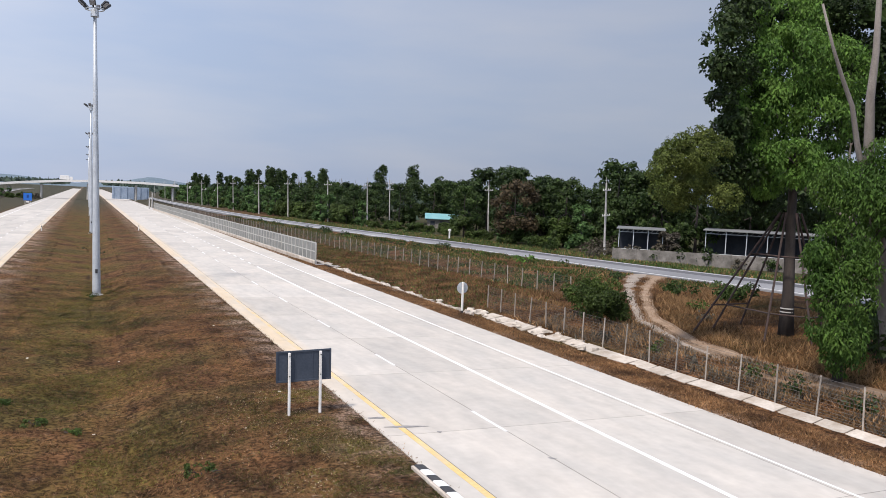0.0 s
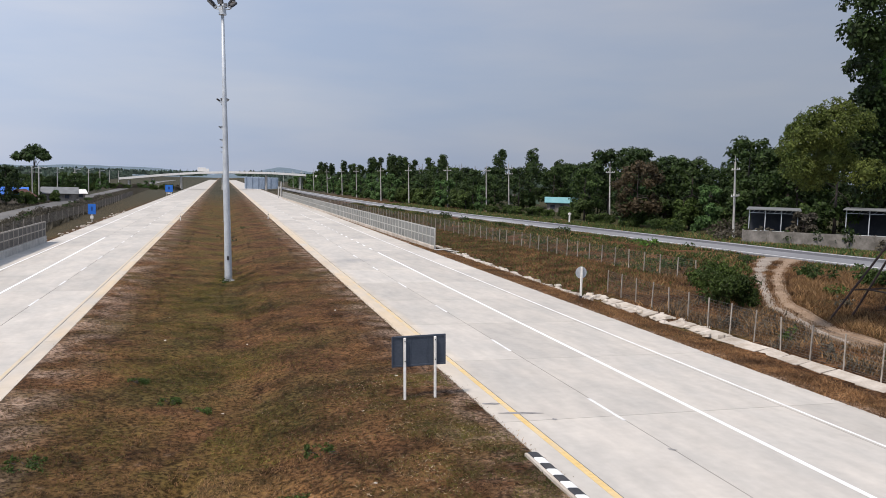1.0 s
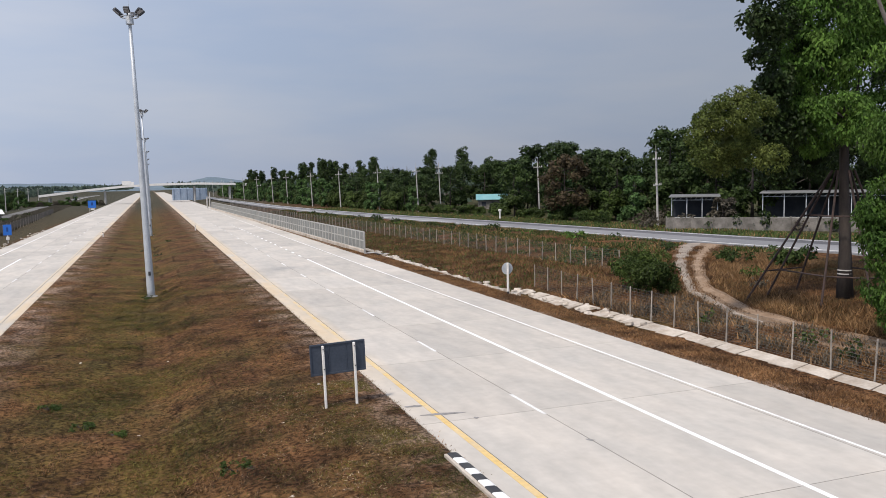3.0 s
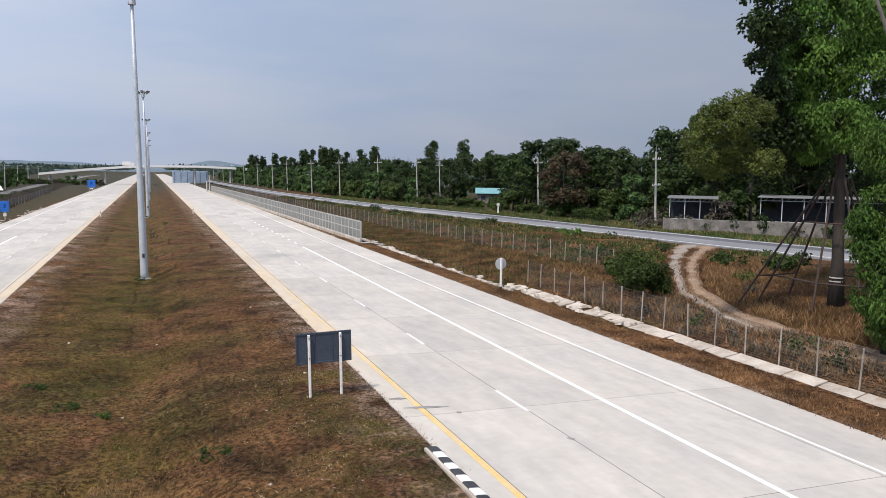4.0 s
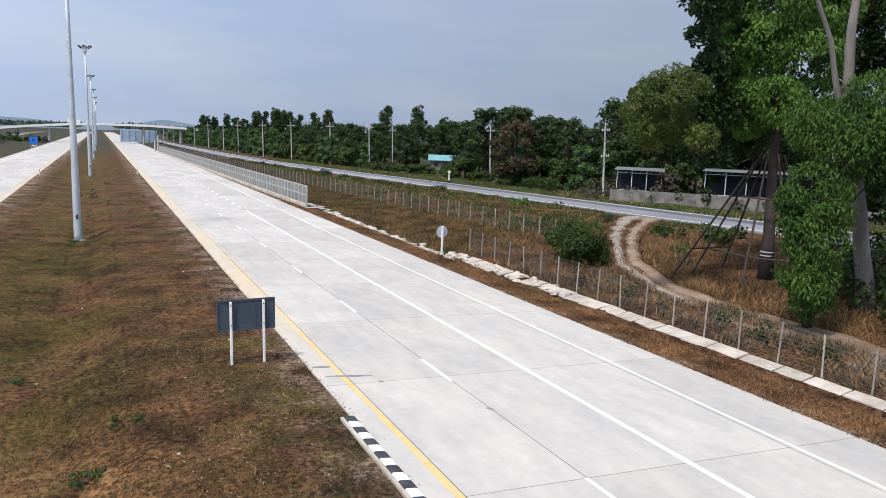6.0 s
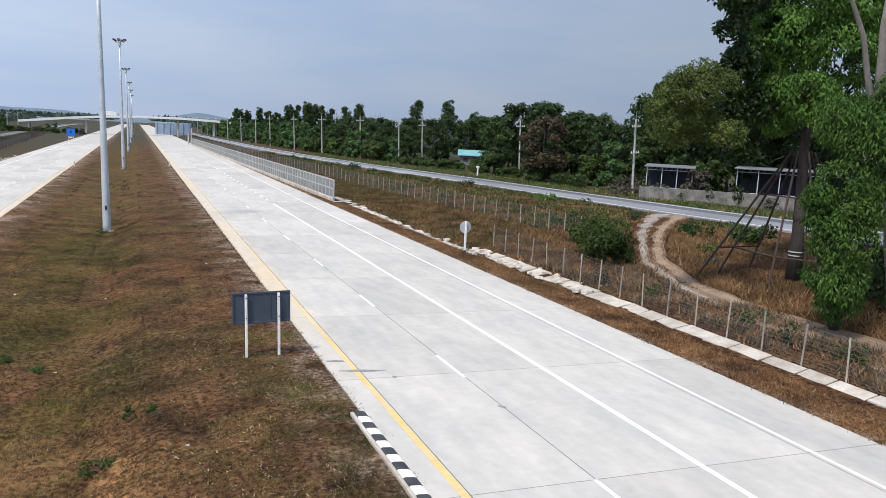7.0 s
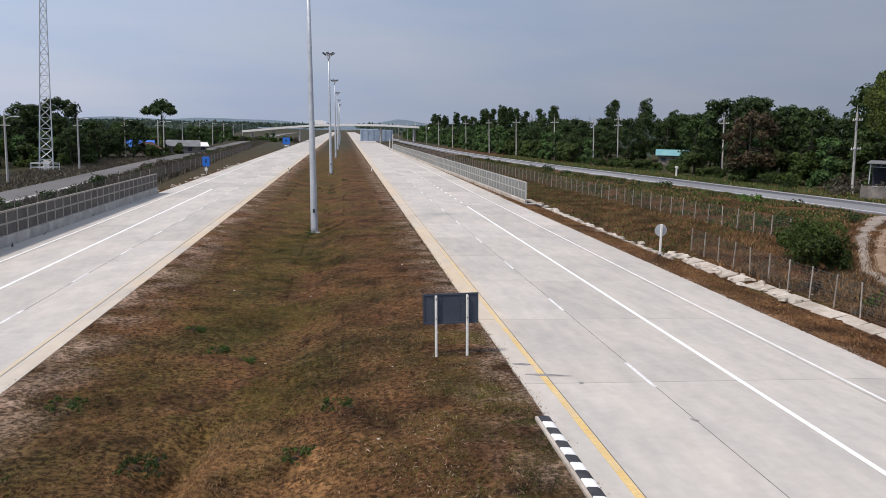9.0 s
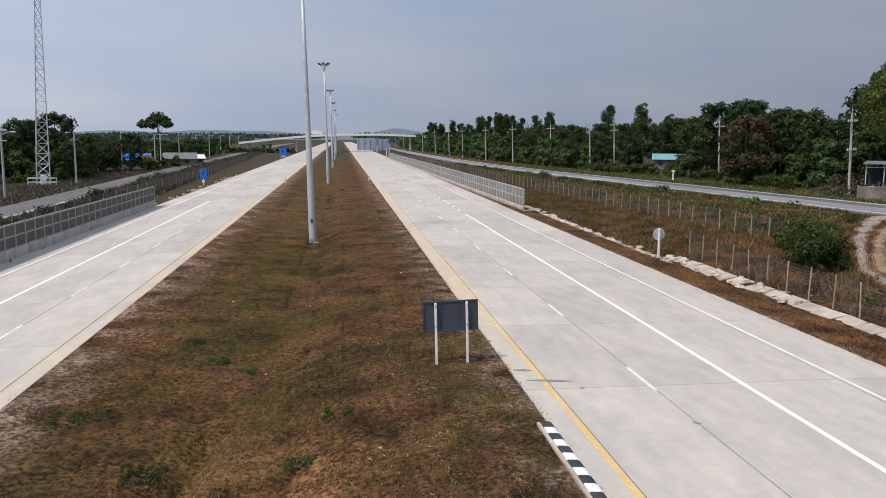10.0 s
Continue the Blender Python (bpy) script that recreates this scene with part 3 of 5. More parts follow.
fl_ += rel([(39.5, 44.6, 22.7, 2.2), (39.7, 44.5, 19.9, 2.0), (40.0, 44.2, 16.6, 2.0), (40.0, 44.2, 13.3, 2.0), (40.1, 44.0, 10.0, 1.8), (41.0, 43.1, 23.0, 2.7), (44.2, 42.5, 23.8, 2.8), (46.0, 40.3, 23.6, 3.2), (46.1, 41.8, 19.8, 2.6), (47.0, 39.0, 20.3, 3.2), (47.7, 41.4, 16.6, 2.9)], db)
fl_ += rel([(45.3, 44.3, 21.3, 2.6), (46.8, 42.5, 15.4, 2.1), (49.2, 39.4, 16.6, 2.9), (36.5, 42.5, 23.5, 2.2), (37.0, 42.5, 11.8, 2.0), (36.6, 42.0, 15.4, 2.0), (43.5, 43.8, 12.5, 2.0), (48.2, 42.5, 6.6, 1.9), (50.0, 42.0, 8.2, 2.1), (51.4, 42.0, 5.6, 1.9), (46.0, 43.5, 9.0, 1.7), (53.0, 42.0, 9.6, 2.2)], db)
def from_root(pts):
    return [(x - db[0], y - db[1], z - db[2]) for x, y, z in pts]


ft = tree("forked_tree", "large spreading tree with a bent grey trunk forking in two", db,
     from_root([(35.3, 29.0, 0.2), (34.7, 29.0, 2.6), (34.2, 29.0, 4.2), (33.8, 29.0, 6.1), (32.6, 29.0, 9.6), (32.0, 29.0, 12.3), (31.8, 29.0, 15.0), (31.95, 29.0, 17.3), (32.1, 29.2, 21.0)]), 0.5,
     [(from_root(p), r) for p, r in (
         ([(33.1, 29.0, 8.2), (31.6, 28.9, 10.9), (30.95, 28.9, 12.6), (30.4, 28.9, 14.4), (29.5, 28.9, 15.8), (28.7, 28.9, 17.2), (27.9, 29.0, 19.2)], 0.19),
         ([(33.2, 29.0, 8.0), (36.5, 35.0, 9.4), (37.5, 41.0, 12.5), (39.6, 43.6, 18.0)], 0.17),
         ([(33.6, 29.0, 7.0), (40.0, 36.0, 8.8), (46.0, 41.5, 13.5), (46.5, 41.0, 20.0)], 0.17))],
     fl_, LEAFD, BARKP, 50, 0.25, 5, droop=0.4, inner=0.75)
# Sunlight on this part of the crown is put into a lighter leaf colour.
yv, yf = leaves_at(rel([(26.6, 37.5, 11.8, 1.3), (25.3, 37.3, 11.0, 0.9), (27.4, 36.8, 12.0, 1.3), (27.8, 37.8, 10.5, 1.4), (25.5, 37.1, 9.9, 0.9), (29.1, 38.0, 10.2, 1.3), (28.8, 35.5, 9.6, 1.0), (28.9, 36.8, 12.4, 1.1), (26.7, 37.4, 12.6, 0.9), (28.0, 37.2, 13.0, 1.0), (26.2, 37.6, 10.0, 0.9), (27.2, 37.9, 9.2, 0.8), (25.6, 37.2, 11.8, 0.7)], db), 190, 0.125, rt, inner=0.7)
yc = new("outer_crown", pydata("outer_crown", yv, yf, LEAFY))
yc.parent = ft
yc["label"] = "outer crown with sunlight painted in as yellow-green leaves"


def tree_kind(name, label, height, spread, seed, leaf, kind="round", bark=BARKD):
    """A woodland tree for repeats; built at the origin."""
    rnd = random.Random(seed)
    lobes = []
    if kind == "tall":        # slim stem with a ragged crown of separate tufts near the top
        for _ in range(22):
            t = rnd.uniform(0.5, 0.95)
            q = spread * 0.5 * math.sqrt(max(0.03, 1 - ((t - 0.72) / 0.27) ** 2))
            an = rnd.uniform(0, math.tau)
            lobes.append((math.cos(an) * q * rnd.uniform(0.3, 1), math.sin(an) * q * rnd.uniform(0.3, 1), height * t, spread * rnd.uniform(0.24, 0.42)))
    elif kind == "row":       # leaves from the ground up
        for k in range(18):
            t = rnd.uniform(0.10, 0.92)
            q = spread * 0.62 * (1.12 - 0.75 * t)
            an = rnd.uniform(0, math.tau)
            lobes.append((math.cos(an) * q, math.sin(an) * q, height * t, spread * rnd.uniform(0.2, 0.36) * (1.15 - 0.4 * t)))
    elif kind == "umbrella":
        for k in range(18):
            an = k * 0.77
            q = spread * rnd.uniform(0.2, 0.85)
            lobes.append((math.cos(an) * q, math.sin(an) * q, height * rnd.uniform(0.80, 0.92) - q * 0.16, spread * rnd.uniform(0.15, 0.25)))
        lobes += [(0, 0, height * 0.94, spread * 0.3)]
    else:                     # a broad dome of many small billows
        for k in range(30):
            t = rnd.uniform(0.22, 0.94)
            q = spread * 0.8 * math.sqrt(max(0.04, 1 - ((t - 0.52) / 0.46) ** 2)) * rnd.uniform(0.7, 1.05)
            an = k * 2.4 + rnd.uniform(-0.3, 0.3)
            lobes.append((math.cos(an) * q, math.sin(an) * q, height * t, spread * rnd.uniform(0.17, 0.31)))
        lobes.append((0, 0, height * 0.9, spread * 0.3))
    area = sum(4 * math.pi * r * r for *_, r in lobes)
    size = 0.02 * spread + 0.30
    return tree(name, label, (0, 0, -400), [(0, 0, -0.6), (0.1, 0, height * 0.3), (-0.1, 0.1, height * 0.6), (0, 0, height * 0.9)], 0.014 * height + 0.04, limbs((0, 0, height * 0.55), lobes[:5], 0.09, rnd), lobes, leaf, bark, (5400 if kind in ("tall", "umbrella") else 4600) / area, size, seed, squash=0.6 if kind == "umbrella" else 0.85, inner=0.45 if kind == "tall" else 0.8, slim=0.95, shell=0.5, simple=True)


KINDS = {
    "round_m": tree_kind("woodland_tree", "mid-green leafy tree in the roadside woods", 13, 4.6, 31, LEAFM),
    "round_d": tree_kind("woodland_tree", "dark green leafy tree in the roadside woods", 12, 5.0, 32, LEAFD),
    "round_m2": tree_kind("woodland_tree", "mid-green leafy tree in the roadside woods", 10, 4.4, 33, LEAFM),
    "tall": tree_kind("tall_tree", "tall slim tree with a small dark crown", 20, 3.4, 34, LEAFD, "tall"),
    "tall_m": tree_kind("tall_tree", "tall slim tree with a small dark crown", 18, 3.8, 35, LEAFM, "tall"),
    "row": tree_kind("plantation_tree", "bright green young plantation tree leafy to the ground", 8, 3.0, 36, LEAFB, "row"),
    "low": tree_kind("understorey_tree", "low bushy tree at the woodland edge", 5.5, 3.4, 37, LEAFU, "row"),
    "low_g": tree_kind("understorey_tree", "dusty grey-brown leafless scrub at the woodland edge", 5.5, 3.2, 38, LEAFG, "row"),
    "rust": tree_kind("rust_tree", "broad tree with rust-brown dry foliage", 12.5, 5.4, 39, LEAFR),
    "umbrella": tree_kind("umbrella_tree", "umbrella-shaped dark tree standing above the houses", 13.4, 6.6, 40, LEAFD, "umbrella"),
}
USED = set()


def plant(kind, x, y, scale=1.0, rz=0.0, tall=1.0, group="woods beside the frontage road"):
    # clearings: before the turquoise-roofed house and round the rust-coloured tree
    if 110 < y < 208 and 0.375 < (x + 1.4) / y < 0.452 and kind != "rust":
        if y > 185:
            return
        kind, scale, tall = "low", 0.55, 0.8
    if 108 < y < 126.5 and 0.50 < (x + 1.4) / y < 0.60 and kind != "rust":
        kind, scale, tall = "low", 0.5, 0.9
    # low growth along the sight of the poles that stand back from the road
    for px, py in ((76.4, 156.6), (69.5, 200.9), (59.7, 190.6)):
        if 100 < y < py and abs((x + 1.4) / y - (px + 1.4) / py) < 0.024 and kind != "rust":
            kind, scale, tall = "low", 0.5, 0.75
    src = KINDS[kind]
    m = pose(x, y, land(x, y) - 0.1, 0, 0, rz)
    if kind in USED:
        ob = copy_thing(src, m)
    else:
        ob = src
        ob.matrix_world = m
        USED.add(kind)
    ob.scale = (scale, scale, scale * tall)
    ob["group"] = group


rw = random.Random(77)
# front edge of the right-hand woods: scrub, then trees behind it
y = 92.0
while y < 640:
    e = interp(y, RY, R_FAR)
    far = y > 300
    if 92 < y < 108:
        y += 5
    plant(rw.choice(["low", "low", "low_g", "row"] if y < 130 else ["low", "low", "low", "row"] if y < 260 else ["row", "row", "low"]), e + rw.uniform(9, 12), y, rw.uniform(0.8, 1.25), rw.uniform(0, 360))
    plant(rw.choice(["round_m", "round_d", "round_m2", "low"] if y < 250 else ["row", "round_m2", "row"]), e + rw.uniform(15, 21), y + rw.uniform(-2, 2), rw.uniform(0.65, 1.05) * (1.1 if y < 200 else 0.88), rw.uniform(0, 360))
    plant(rw.choice(["round_m", "round_d", "round_d"]), e + rw.uniform(24, 34), y + rw.uniform(-3, 3), rw.uniform(0.7, 1.15) * (1.18 if y < 200 else 0.9), rw.uniform(0, 360))
    if rw.random() < 0.55:
        plant(rw.choice(["round_m", "round_d", "round_m2"] if y < 250 else ["round_d", "tall_m"]), e + rw.uniform(38, 52), y + rw.uniform(-3, 3), rw.uniform(0.75, 1.2) * (1.25 if y < 200 else 0.97), rw.uniform(0, 360))
    if far and rw.random() < 0.6:
        plant(rw.choice(["tall", "tall_m"]), e + rw.uniform(18, 40), y + rw.uniform(-4, 4), rw.uniform(0.8, 1.05), rw.uniform(0, 360))
    y += (5.0 if y < 200 else 6.5 if y < 320 else 11)
for x, y, s in ((92.5, 242.4, 0.98), (99, 236, 0.8), (76, 290, 0.8)):
    plant("tall", x, y, s, rw.uniform(0, 360))
for x, y, k, s in ((88, 214, "round_m", 1.0), (93, 221, "round_d", 1.1), (84, 222, "round_m", 1.0), (98, 229, "round_d", 1.2), (89, 232, "round_m", 1.1), (104, 240, "round_d", 1.2), (79, 212, "low", 1.0)):
    plant(k, x, y, s, rw.uniform(0, 360))
plant("rust", 66.4, 127.0, 0.98, 20)
# trees behind the shed and on towards the camera's side
for x, y, k, s in ((88, 92, "round_d", 1.25), (96, 84, "round_d", 1.4), (80, 103, "round_d", 1.1), (92, 100, "round_m", 1.5), (78, 98, "low", 1.1), (84, 110, "round_d", 1.2), (79.5, 114, "round_m", 1.25), (87, 119, "round_d", 1.2), (104, 78, "round_m", 1.3), (92, 70, "round_d", 1.2), (98, 96, "round_d", 1.3), (112, 66, "round_m", 1.3), (100, 60, "round_d", 1.2), (76, 108, "round_m2", 1.0)):
    plant(k, x, y, s, rw.uniform(0, 360))
# left-hand side
for x, y, k, s in ((-65.0, 293, "umbrella", 1.3), (-68.0, 190, "round_d", 1.1), (-65.6, 192, "round_d", 1.22), (-71, 186, "round_m", 1.0), (-55, 214, "round_d", 0.85), (-51.6, 224, "low", 0.55), (-51.4, 236, "low", 0.5), (-50.5, 250, "row", 0.45), (-55, 246, "low", 0.6), (-70, 180, "round_d", 0.8), (-58, 182, "low", 1.2), (-76, 172, "round_m", 0.8), (-63, 166, "low", 0.9), (-66, 170, "row", 0.8), (-60.5, 172, "low", 1.0), (-69, 168, "low", 1.1), (-72, 164, "row", 0.9), (-64, 178, "row", 0.9), (-61, 184, "low", 1.1), (-74, 158, "low", 1.0), (-70, 160, "round_d", 0.75), (-77, 160, "round_d", 0.8), (-68, 158, "row", 0.9), (-72, 150, "round_d", 0.75), (-68, 132, "row", 1.0), (-64, 215, "round_d", 0.75), (-61, 240, "round_d", 0.72), (-64, 236, "round_d", 0.8), (-52.5, 222, "low", 0.7), (-50, 246, "low", 0.6), (-63, 262, "round_m2", 0.8), (-58, 268, "round_m2", 0.7), (-60, 220, "round_m", 0.7), (-57, 250, "low", 1.1), (-80, 200, "round_d", 0.8), (-86, 180, "round_m", 0.8), (-82, 150, "round_d", 0.8), (-88, 230, "round_d", 0.8), (-100, 210, "round_m", 0.9), (-92, 165, "round_m", 0.9)):
    plant(k, x, y, s, rw.uniform(0, 360), group="trees beyond the second frontage road")
for k in range(60):
    y = 118 + k * 3.6 + rw.uniform(-2, 2)
    if not (222 < y < 282 or y < 165):
        plant(rw.choice(["row", "low", "round_m2", "round_d"]), interp(y, LY, L_FAR) - rw.uniform(9, 17), y, rw.uniform(0.55, 0.8), rw.uniform(0, 360), group="trees beyond the second frontage road")
    plant(rw.choice(["round_m", "round_d", "row", "round_m2"]), interp(y, LY, L_FAR) - rw.uniform(26, 48), y, rw.uniform(0.55, 0.85), rw.uniform(0, 360), group="trees beyond the second frontage road")
for k in range(46):
    y = 255 + k * 8 + rw.uniform(-3, 3)
    plant(rw.choice(["row", "row", "low", "round_m2"]), interp(y, LY, L_FAR) - rw.uniform(20, 34), y, rw.uniform(0.65, 0.95), rw.uniform(0, 360), group="trees beyond the second frontage road")


for k in range(46):
    y = 285 + k * 4.4 + rw.uniform(-3, 3)
    plant(rw.choice(["row", "low", "round_m2", "row"]), interp(y, LY, L_FAR) - rw.uniform(4, 22), y, rw.uniform(0.6, 0.95), rw.uniform(0, 360), group="trees beyond the second frontage road")
for k in range(26):
    plant(rw.choice(["low", "low_g", "low", "row"]), -66 + k * 1.5 + rw.uniform(-1, 1), rw.uniform(455, 492), rw.uniform(0.55, 0.85), rw.uniform(0, 360), 0.8, group="scrub below the overpass")


def far_woods():
    """Distant woods on both sides, as one mass of many small leaf clumps."""
    rnd = random.Random(9)
    verts, faces = [], []
    def clump(x, y, z, s):
        i = len(verts)
        a = rnd.uniform(0, math.tau)
        dx, dy = math.cos(a) * s, math.sin(a) * s
        verts.extend([(x - dx, y - dy, z - s * 0.5), (x + dx, y + dy, z - s * 0.4), (x + dx * 0.3, y + dy * 0.3 + s * 0.3, z + s * 0.8)])
        faces.append((i, i + 1, i + 2))
    for _ in range(15000):
        y = rnd.uniform(420, 1500)
        if rnd.random() < 0.55:
            x = -70 - (y - 420) * 0.08 - rnd.random() ** 1.4 * 620
        else:
            x = 62 + rnd.random() ** 1.4 * 560
        h = (6 + 5 * noise.noise((x * 0.03, y * 0.02, 1.0)) + (2.5 if x > 0 else 0)) * rnd.uniform(0.25, 1.0) + 1
        clump(x, y, h, rnd.uniform(1.4, 2.6))
    for _ in range(9000):
        x, y = rnd.uniform(-900, 900), rnd.uniform(1500, 2300)
        if -40 < x < 30:
            continue
        h = (9 + 6 * noise.noise((x * 0.01, y * 0.01, 5.0))) * rnd.uniform(0.3, 1.0) + (4 if x < 0 else 6)
        clump(x, y, h, rnd.uniform(3, 5))
    for _ in range(5000):
        y = rnd.uniform(180, 480)
        x = -78 - rnd.random() * 240 if rnd.random() < 0.5 else interp(y, RY, R_FAR) + 50 + rnd.random() * 160
        h = rnd.uniform(1, 8.5) if x < 0 else rnd.uniform(2, 12)
        clump(x, y, h, rnd.uniform(1.0, 1.9))
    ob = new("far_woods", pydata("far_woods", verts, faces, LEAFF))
    tagged(ob, "continuous woods along the flat horizon, haze mixed into their green", "woods", kind="stuff")


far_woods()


def bare_plantation():
    rnd = random.Random(44)
    bm = bmesh.new()
    for _ in range(130):
        x, y = rnd.uniform(84, 150), rnd.uniform(400, 520)
        h = rnd.uniform(14, 19)
        lx = rnd.gauss(0, 0.6)
        tube(bm, [(x, y, 0.5), (x + lx * 0.5, y, h * 0.6), (x + lx, y, h)], [0.2, 0.13, 0.05], 4, False)
        for k in range(3):
            z = h * rnd.uniform(0.65, 0.92)
            a = rnd.uniform(0, math.tau)
            tube(bm, [(x + lx * 0.7, y, z), (x + lx * 0.7 + math.cos(a) * 1.4, y + math.sin(a), z + 1.6)], [0.07, 0.03], 3, False)
    tagged(obj("bare_trees", bm, BARKP), "thin leafless grey trunks above the woods", "trees", kind="stuff")


bare_plantation()


def hill(name, x, y, w, h, d, seed):
    bm = bmesh.new()
    bmesh.ops.create_grid(bm, x_segments=48, y_segments=10, size=1)
    for v in bm.verts:
        u, t = v.co.x, v.co.y
        z = h * max(0, (1 - u * u)) * max(0, 1 - t * t) * (1 + 0.35 * noise.noise((u * 3 + seed, t * 2, 0.0)) + 0.06 * noise.noise((u * 30, t * 9, seed)))
        v.co = Vector((x + u * w, y + t * d, z - 1))
    tagged(obj(name, bm, HILLM, smooth=True), "low wooded hill on the horizon, painted blue-green with haze", "hill", kind="structure")


# Blue-grey base colour holds the air haze in front of the hills.
HILLM = mat("hazed_wooded_hill", (0.10, 0.14, 0.17), (0.13, 0.17, 0.20), 0.01, 1.0, fine=0.05)
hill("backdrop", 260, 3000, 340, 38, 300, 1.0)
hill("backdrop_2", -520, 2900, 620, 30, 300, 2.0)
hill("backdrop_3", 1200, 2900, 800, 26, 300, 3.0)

# ---- high-mast lights in the median ----
def high_mast():
    root = empty("high_mast_light", (-4.05, 75.1, -1.08))
    part("mast", tubed([(0, 0, 0), (0, 0, 0.5), (0, 0, 8), (0, 0, 16), (0, 0, 24.2)], [0.36, 0.34, 0.27, 0.20, 0.13], 14), GALV, root, smooth=True)
    part("base_plate", tubed([(0, 0, -0.25), (0, 0, 0.08)], [0.55, 0.55], 12), GREYC, root)
    part("access_door", boxed((-0.1, -0.37, 1.9), (0.1, -0.30, 2.25), 0.01), DKSTEEL, root)
    part("collar", tubed([(0, 0, 23.15), (0, 0, 23.75)], [0.34, 0.30], 12), GALV, root)
    part("lightning_rod", tubed([(0, 0, 24.1), (0, 0, 25.3)], [0.025, 0.012], 5), GALV, root)
    bm = bmesh.new()
    for k in range(16):
        a, b = k * math.tau / 16, (k + 1) * math.tau / 16
        tube(bm, [(math.cos(a) * 0.75, math.sin(a) * 0.75, 23.75), (math.cos(b) * 0.75, math.sin(b) * 0.75, 23.75)], [0.05, 0.05], 5)
    for k in range(4):
        a = k * math.tau / 4
        tube(bm, [(0, 0, 23.5), (math.cos(a) * 0.75, math.sin(a) * 0.75, 23.75)], [0.04, 0.04], 5)
    part("ring", bm, GALV, root)
    first = None
    for k in range(6):
        a = math.radians(20 + k * 60)
        m = Matrix.Translation((math.cos(a) * 1.02, math.sin(a) * 1.02, 24.1)) @ Euler((0, 0, a)).to_matrix().to_4x4() @ Euler((0, radians(-38), 0)).to_matrix().to_4x4()
        if first is None:
            bm = bmesh.new()
            box(bm, (-0.26, -0.25, -0.09), (0.34, 0.25, 0.13), 0.05)
            box(bm, (-0.44, -0.07, -0.05), (-0.25, 0.07, 0.06), 0.02)
            fl = part("floodlight", bm, DKSTEEL, root)
            lens = part("lens", boxed((-0.2, -0.2, -0.115), (0.28, 0.2, -0.094)), LENS, fl)
            fl.matrix_local = m
            first = (fl.data, lens.data)
        else:
            fl = piece("floodlight", first[0], root, m)
            piece("lens", first[1], fl)
    return tagged(root, "tall galvanised steel high-mast lamp with a ring of floodlights", "street lamp", "masts along the median")


mast = high_mast()
mast.matrix_world = pose(-4.05, 75.1, -1.08, 0, -1.5, 0) @ Matrix.Diagonal((1, 1, 1.03, 1))
for x, y in ((-3.95, 170), (-3.85, 265), (-3.75, 360), (-3.7, 455), (-3.65, 550)):
    copy_thing(mast, pose(x, y, -1.05, 0, -1.4, 0))

# ---- the board seen from behind ----
sg = empty("road_sign", (2.85, 30.15, 0.0), 0)
sg.matrix_world = pose(2.88, 30.15, 0.0, 0, -1.6, 2)
bm = bmesh.new()
box(bm, (-1.10, 0.0, 1.30), (1.10, 0.035, 2.52), 0.006)
part("panel", bm, BOARD, sg)
for lo, hi in (((-1.10, -0.03, 1.30), (1.10, 0.0, 1.37)), ((-1.10, -0.03, 2.45), (1.10, 0.0, 2.52)), ((-1.10, -0.03, 1.37), (-1.04, 0.0, 2.45)), ((1.04, -0.03, 1.37), (1.10, 0.0, 2.45)), ((-0.36, -0.018, 1.37), (-0.33, 0.0, 2.45)), ((0.33, -0.018, 1.37), (0.36, 0.0, 2.45))):
    part("stiffener", boxed(lo, hi, 0.004), BOARD, sg)
for x in (-0.60, 0.64):
    po = part("post", boxed((x - 0.045, -0.14, -0.35), (x + 0.045, -0.04, 2.46), 0.012), POSTW, sg, "white painted square post")
    for z in (1.55, 2.33):
        part("bolt", tubed([(x, -0.155, z), (x, -0.138, z)], [0.025, 0.025], 6), DKSTEEL, po)
tagged(sg, "dark slate-grey road sign back on two white posts in the grass", "road sign")

# ---- round sign at the verge ----
rs = empty("round_sign", (21.85, 55.6, 0.0))
bm = tubed([(0, 0.0, 1.9), (0, 0.02, 1.9)], [0.46, 0.46], 24)
part("disc", bm, GALV, rs, "grey back of a round plate")
bm = bmesh.new()
box(bm, (-0.075, -0.16, -0.35), (0.075, -0.03, 2.36), 0.015)
part("post", bm, POSTW, rs, "white painted square post")
part("foot_band", boxed((-0.08, -0.165, -0.1), (0.08, -0.025, 0.14), 0.01), BLACKP, rs)
tagged(rs, "round sign seen from behind on a white post at the verge", "road sign")

# ---- blue signs ----
def blue_sign(x, y, w, lo, hi, posts):
    root = empty("blue_sign", (x, y, -0.55))
    part("panel", boxed((-w / 2, 0, lo), (w / 2, 0.05, hi), 0.02), BLUE, root)
    part("lettering", boxed((-w * 0.12, -0.008, lo + (hi - lo) * 0.35), (w * 0.12, -0.002, lo + (hi - lo) * 0.75)), DKBLUE, root, "dark plain bar")
    for p in posts:
        part("post", boxed((p - 0.06, 0.055, -0.4), (p + 0.06, 0.17, hi - 0.1), 0.01), POSTW, root)
    part("foot_plate", boxed((-w * 0.2, -0.02, lo - 0.8), (w * 0.2, 0.03, lo - 0.25), 0.01), POSTW, root)
    return tagged(root, "blue rectangular motorway sign on white posts at the verge", "road sign", "blue signs")


blue_sign(-27.9, 159.7, 1.35, 1.2, 3.1, (0.0,))
blue_sign(-25.9, 351.0, 3.0, 1.5, 4.4, (-0.9, 0.9))

# ---- white delineator across the road ----
dp = empty("marker_post", (58.9, 139.0, 1.1))
part("post", boxed((-0.12, -0.12, -0.2), (0.12, 0.12, 2.2), 0.02), POSTW, dp)
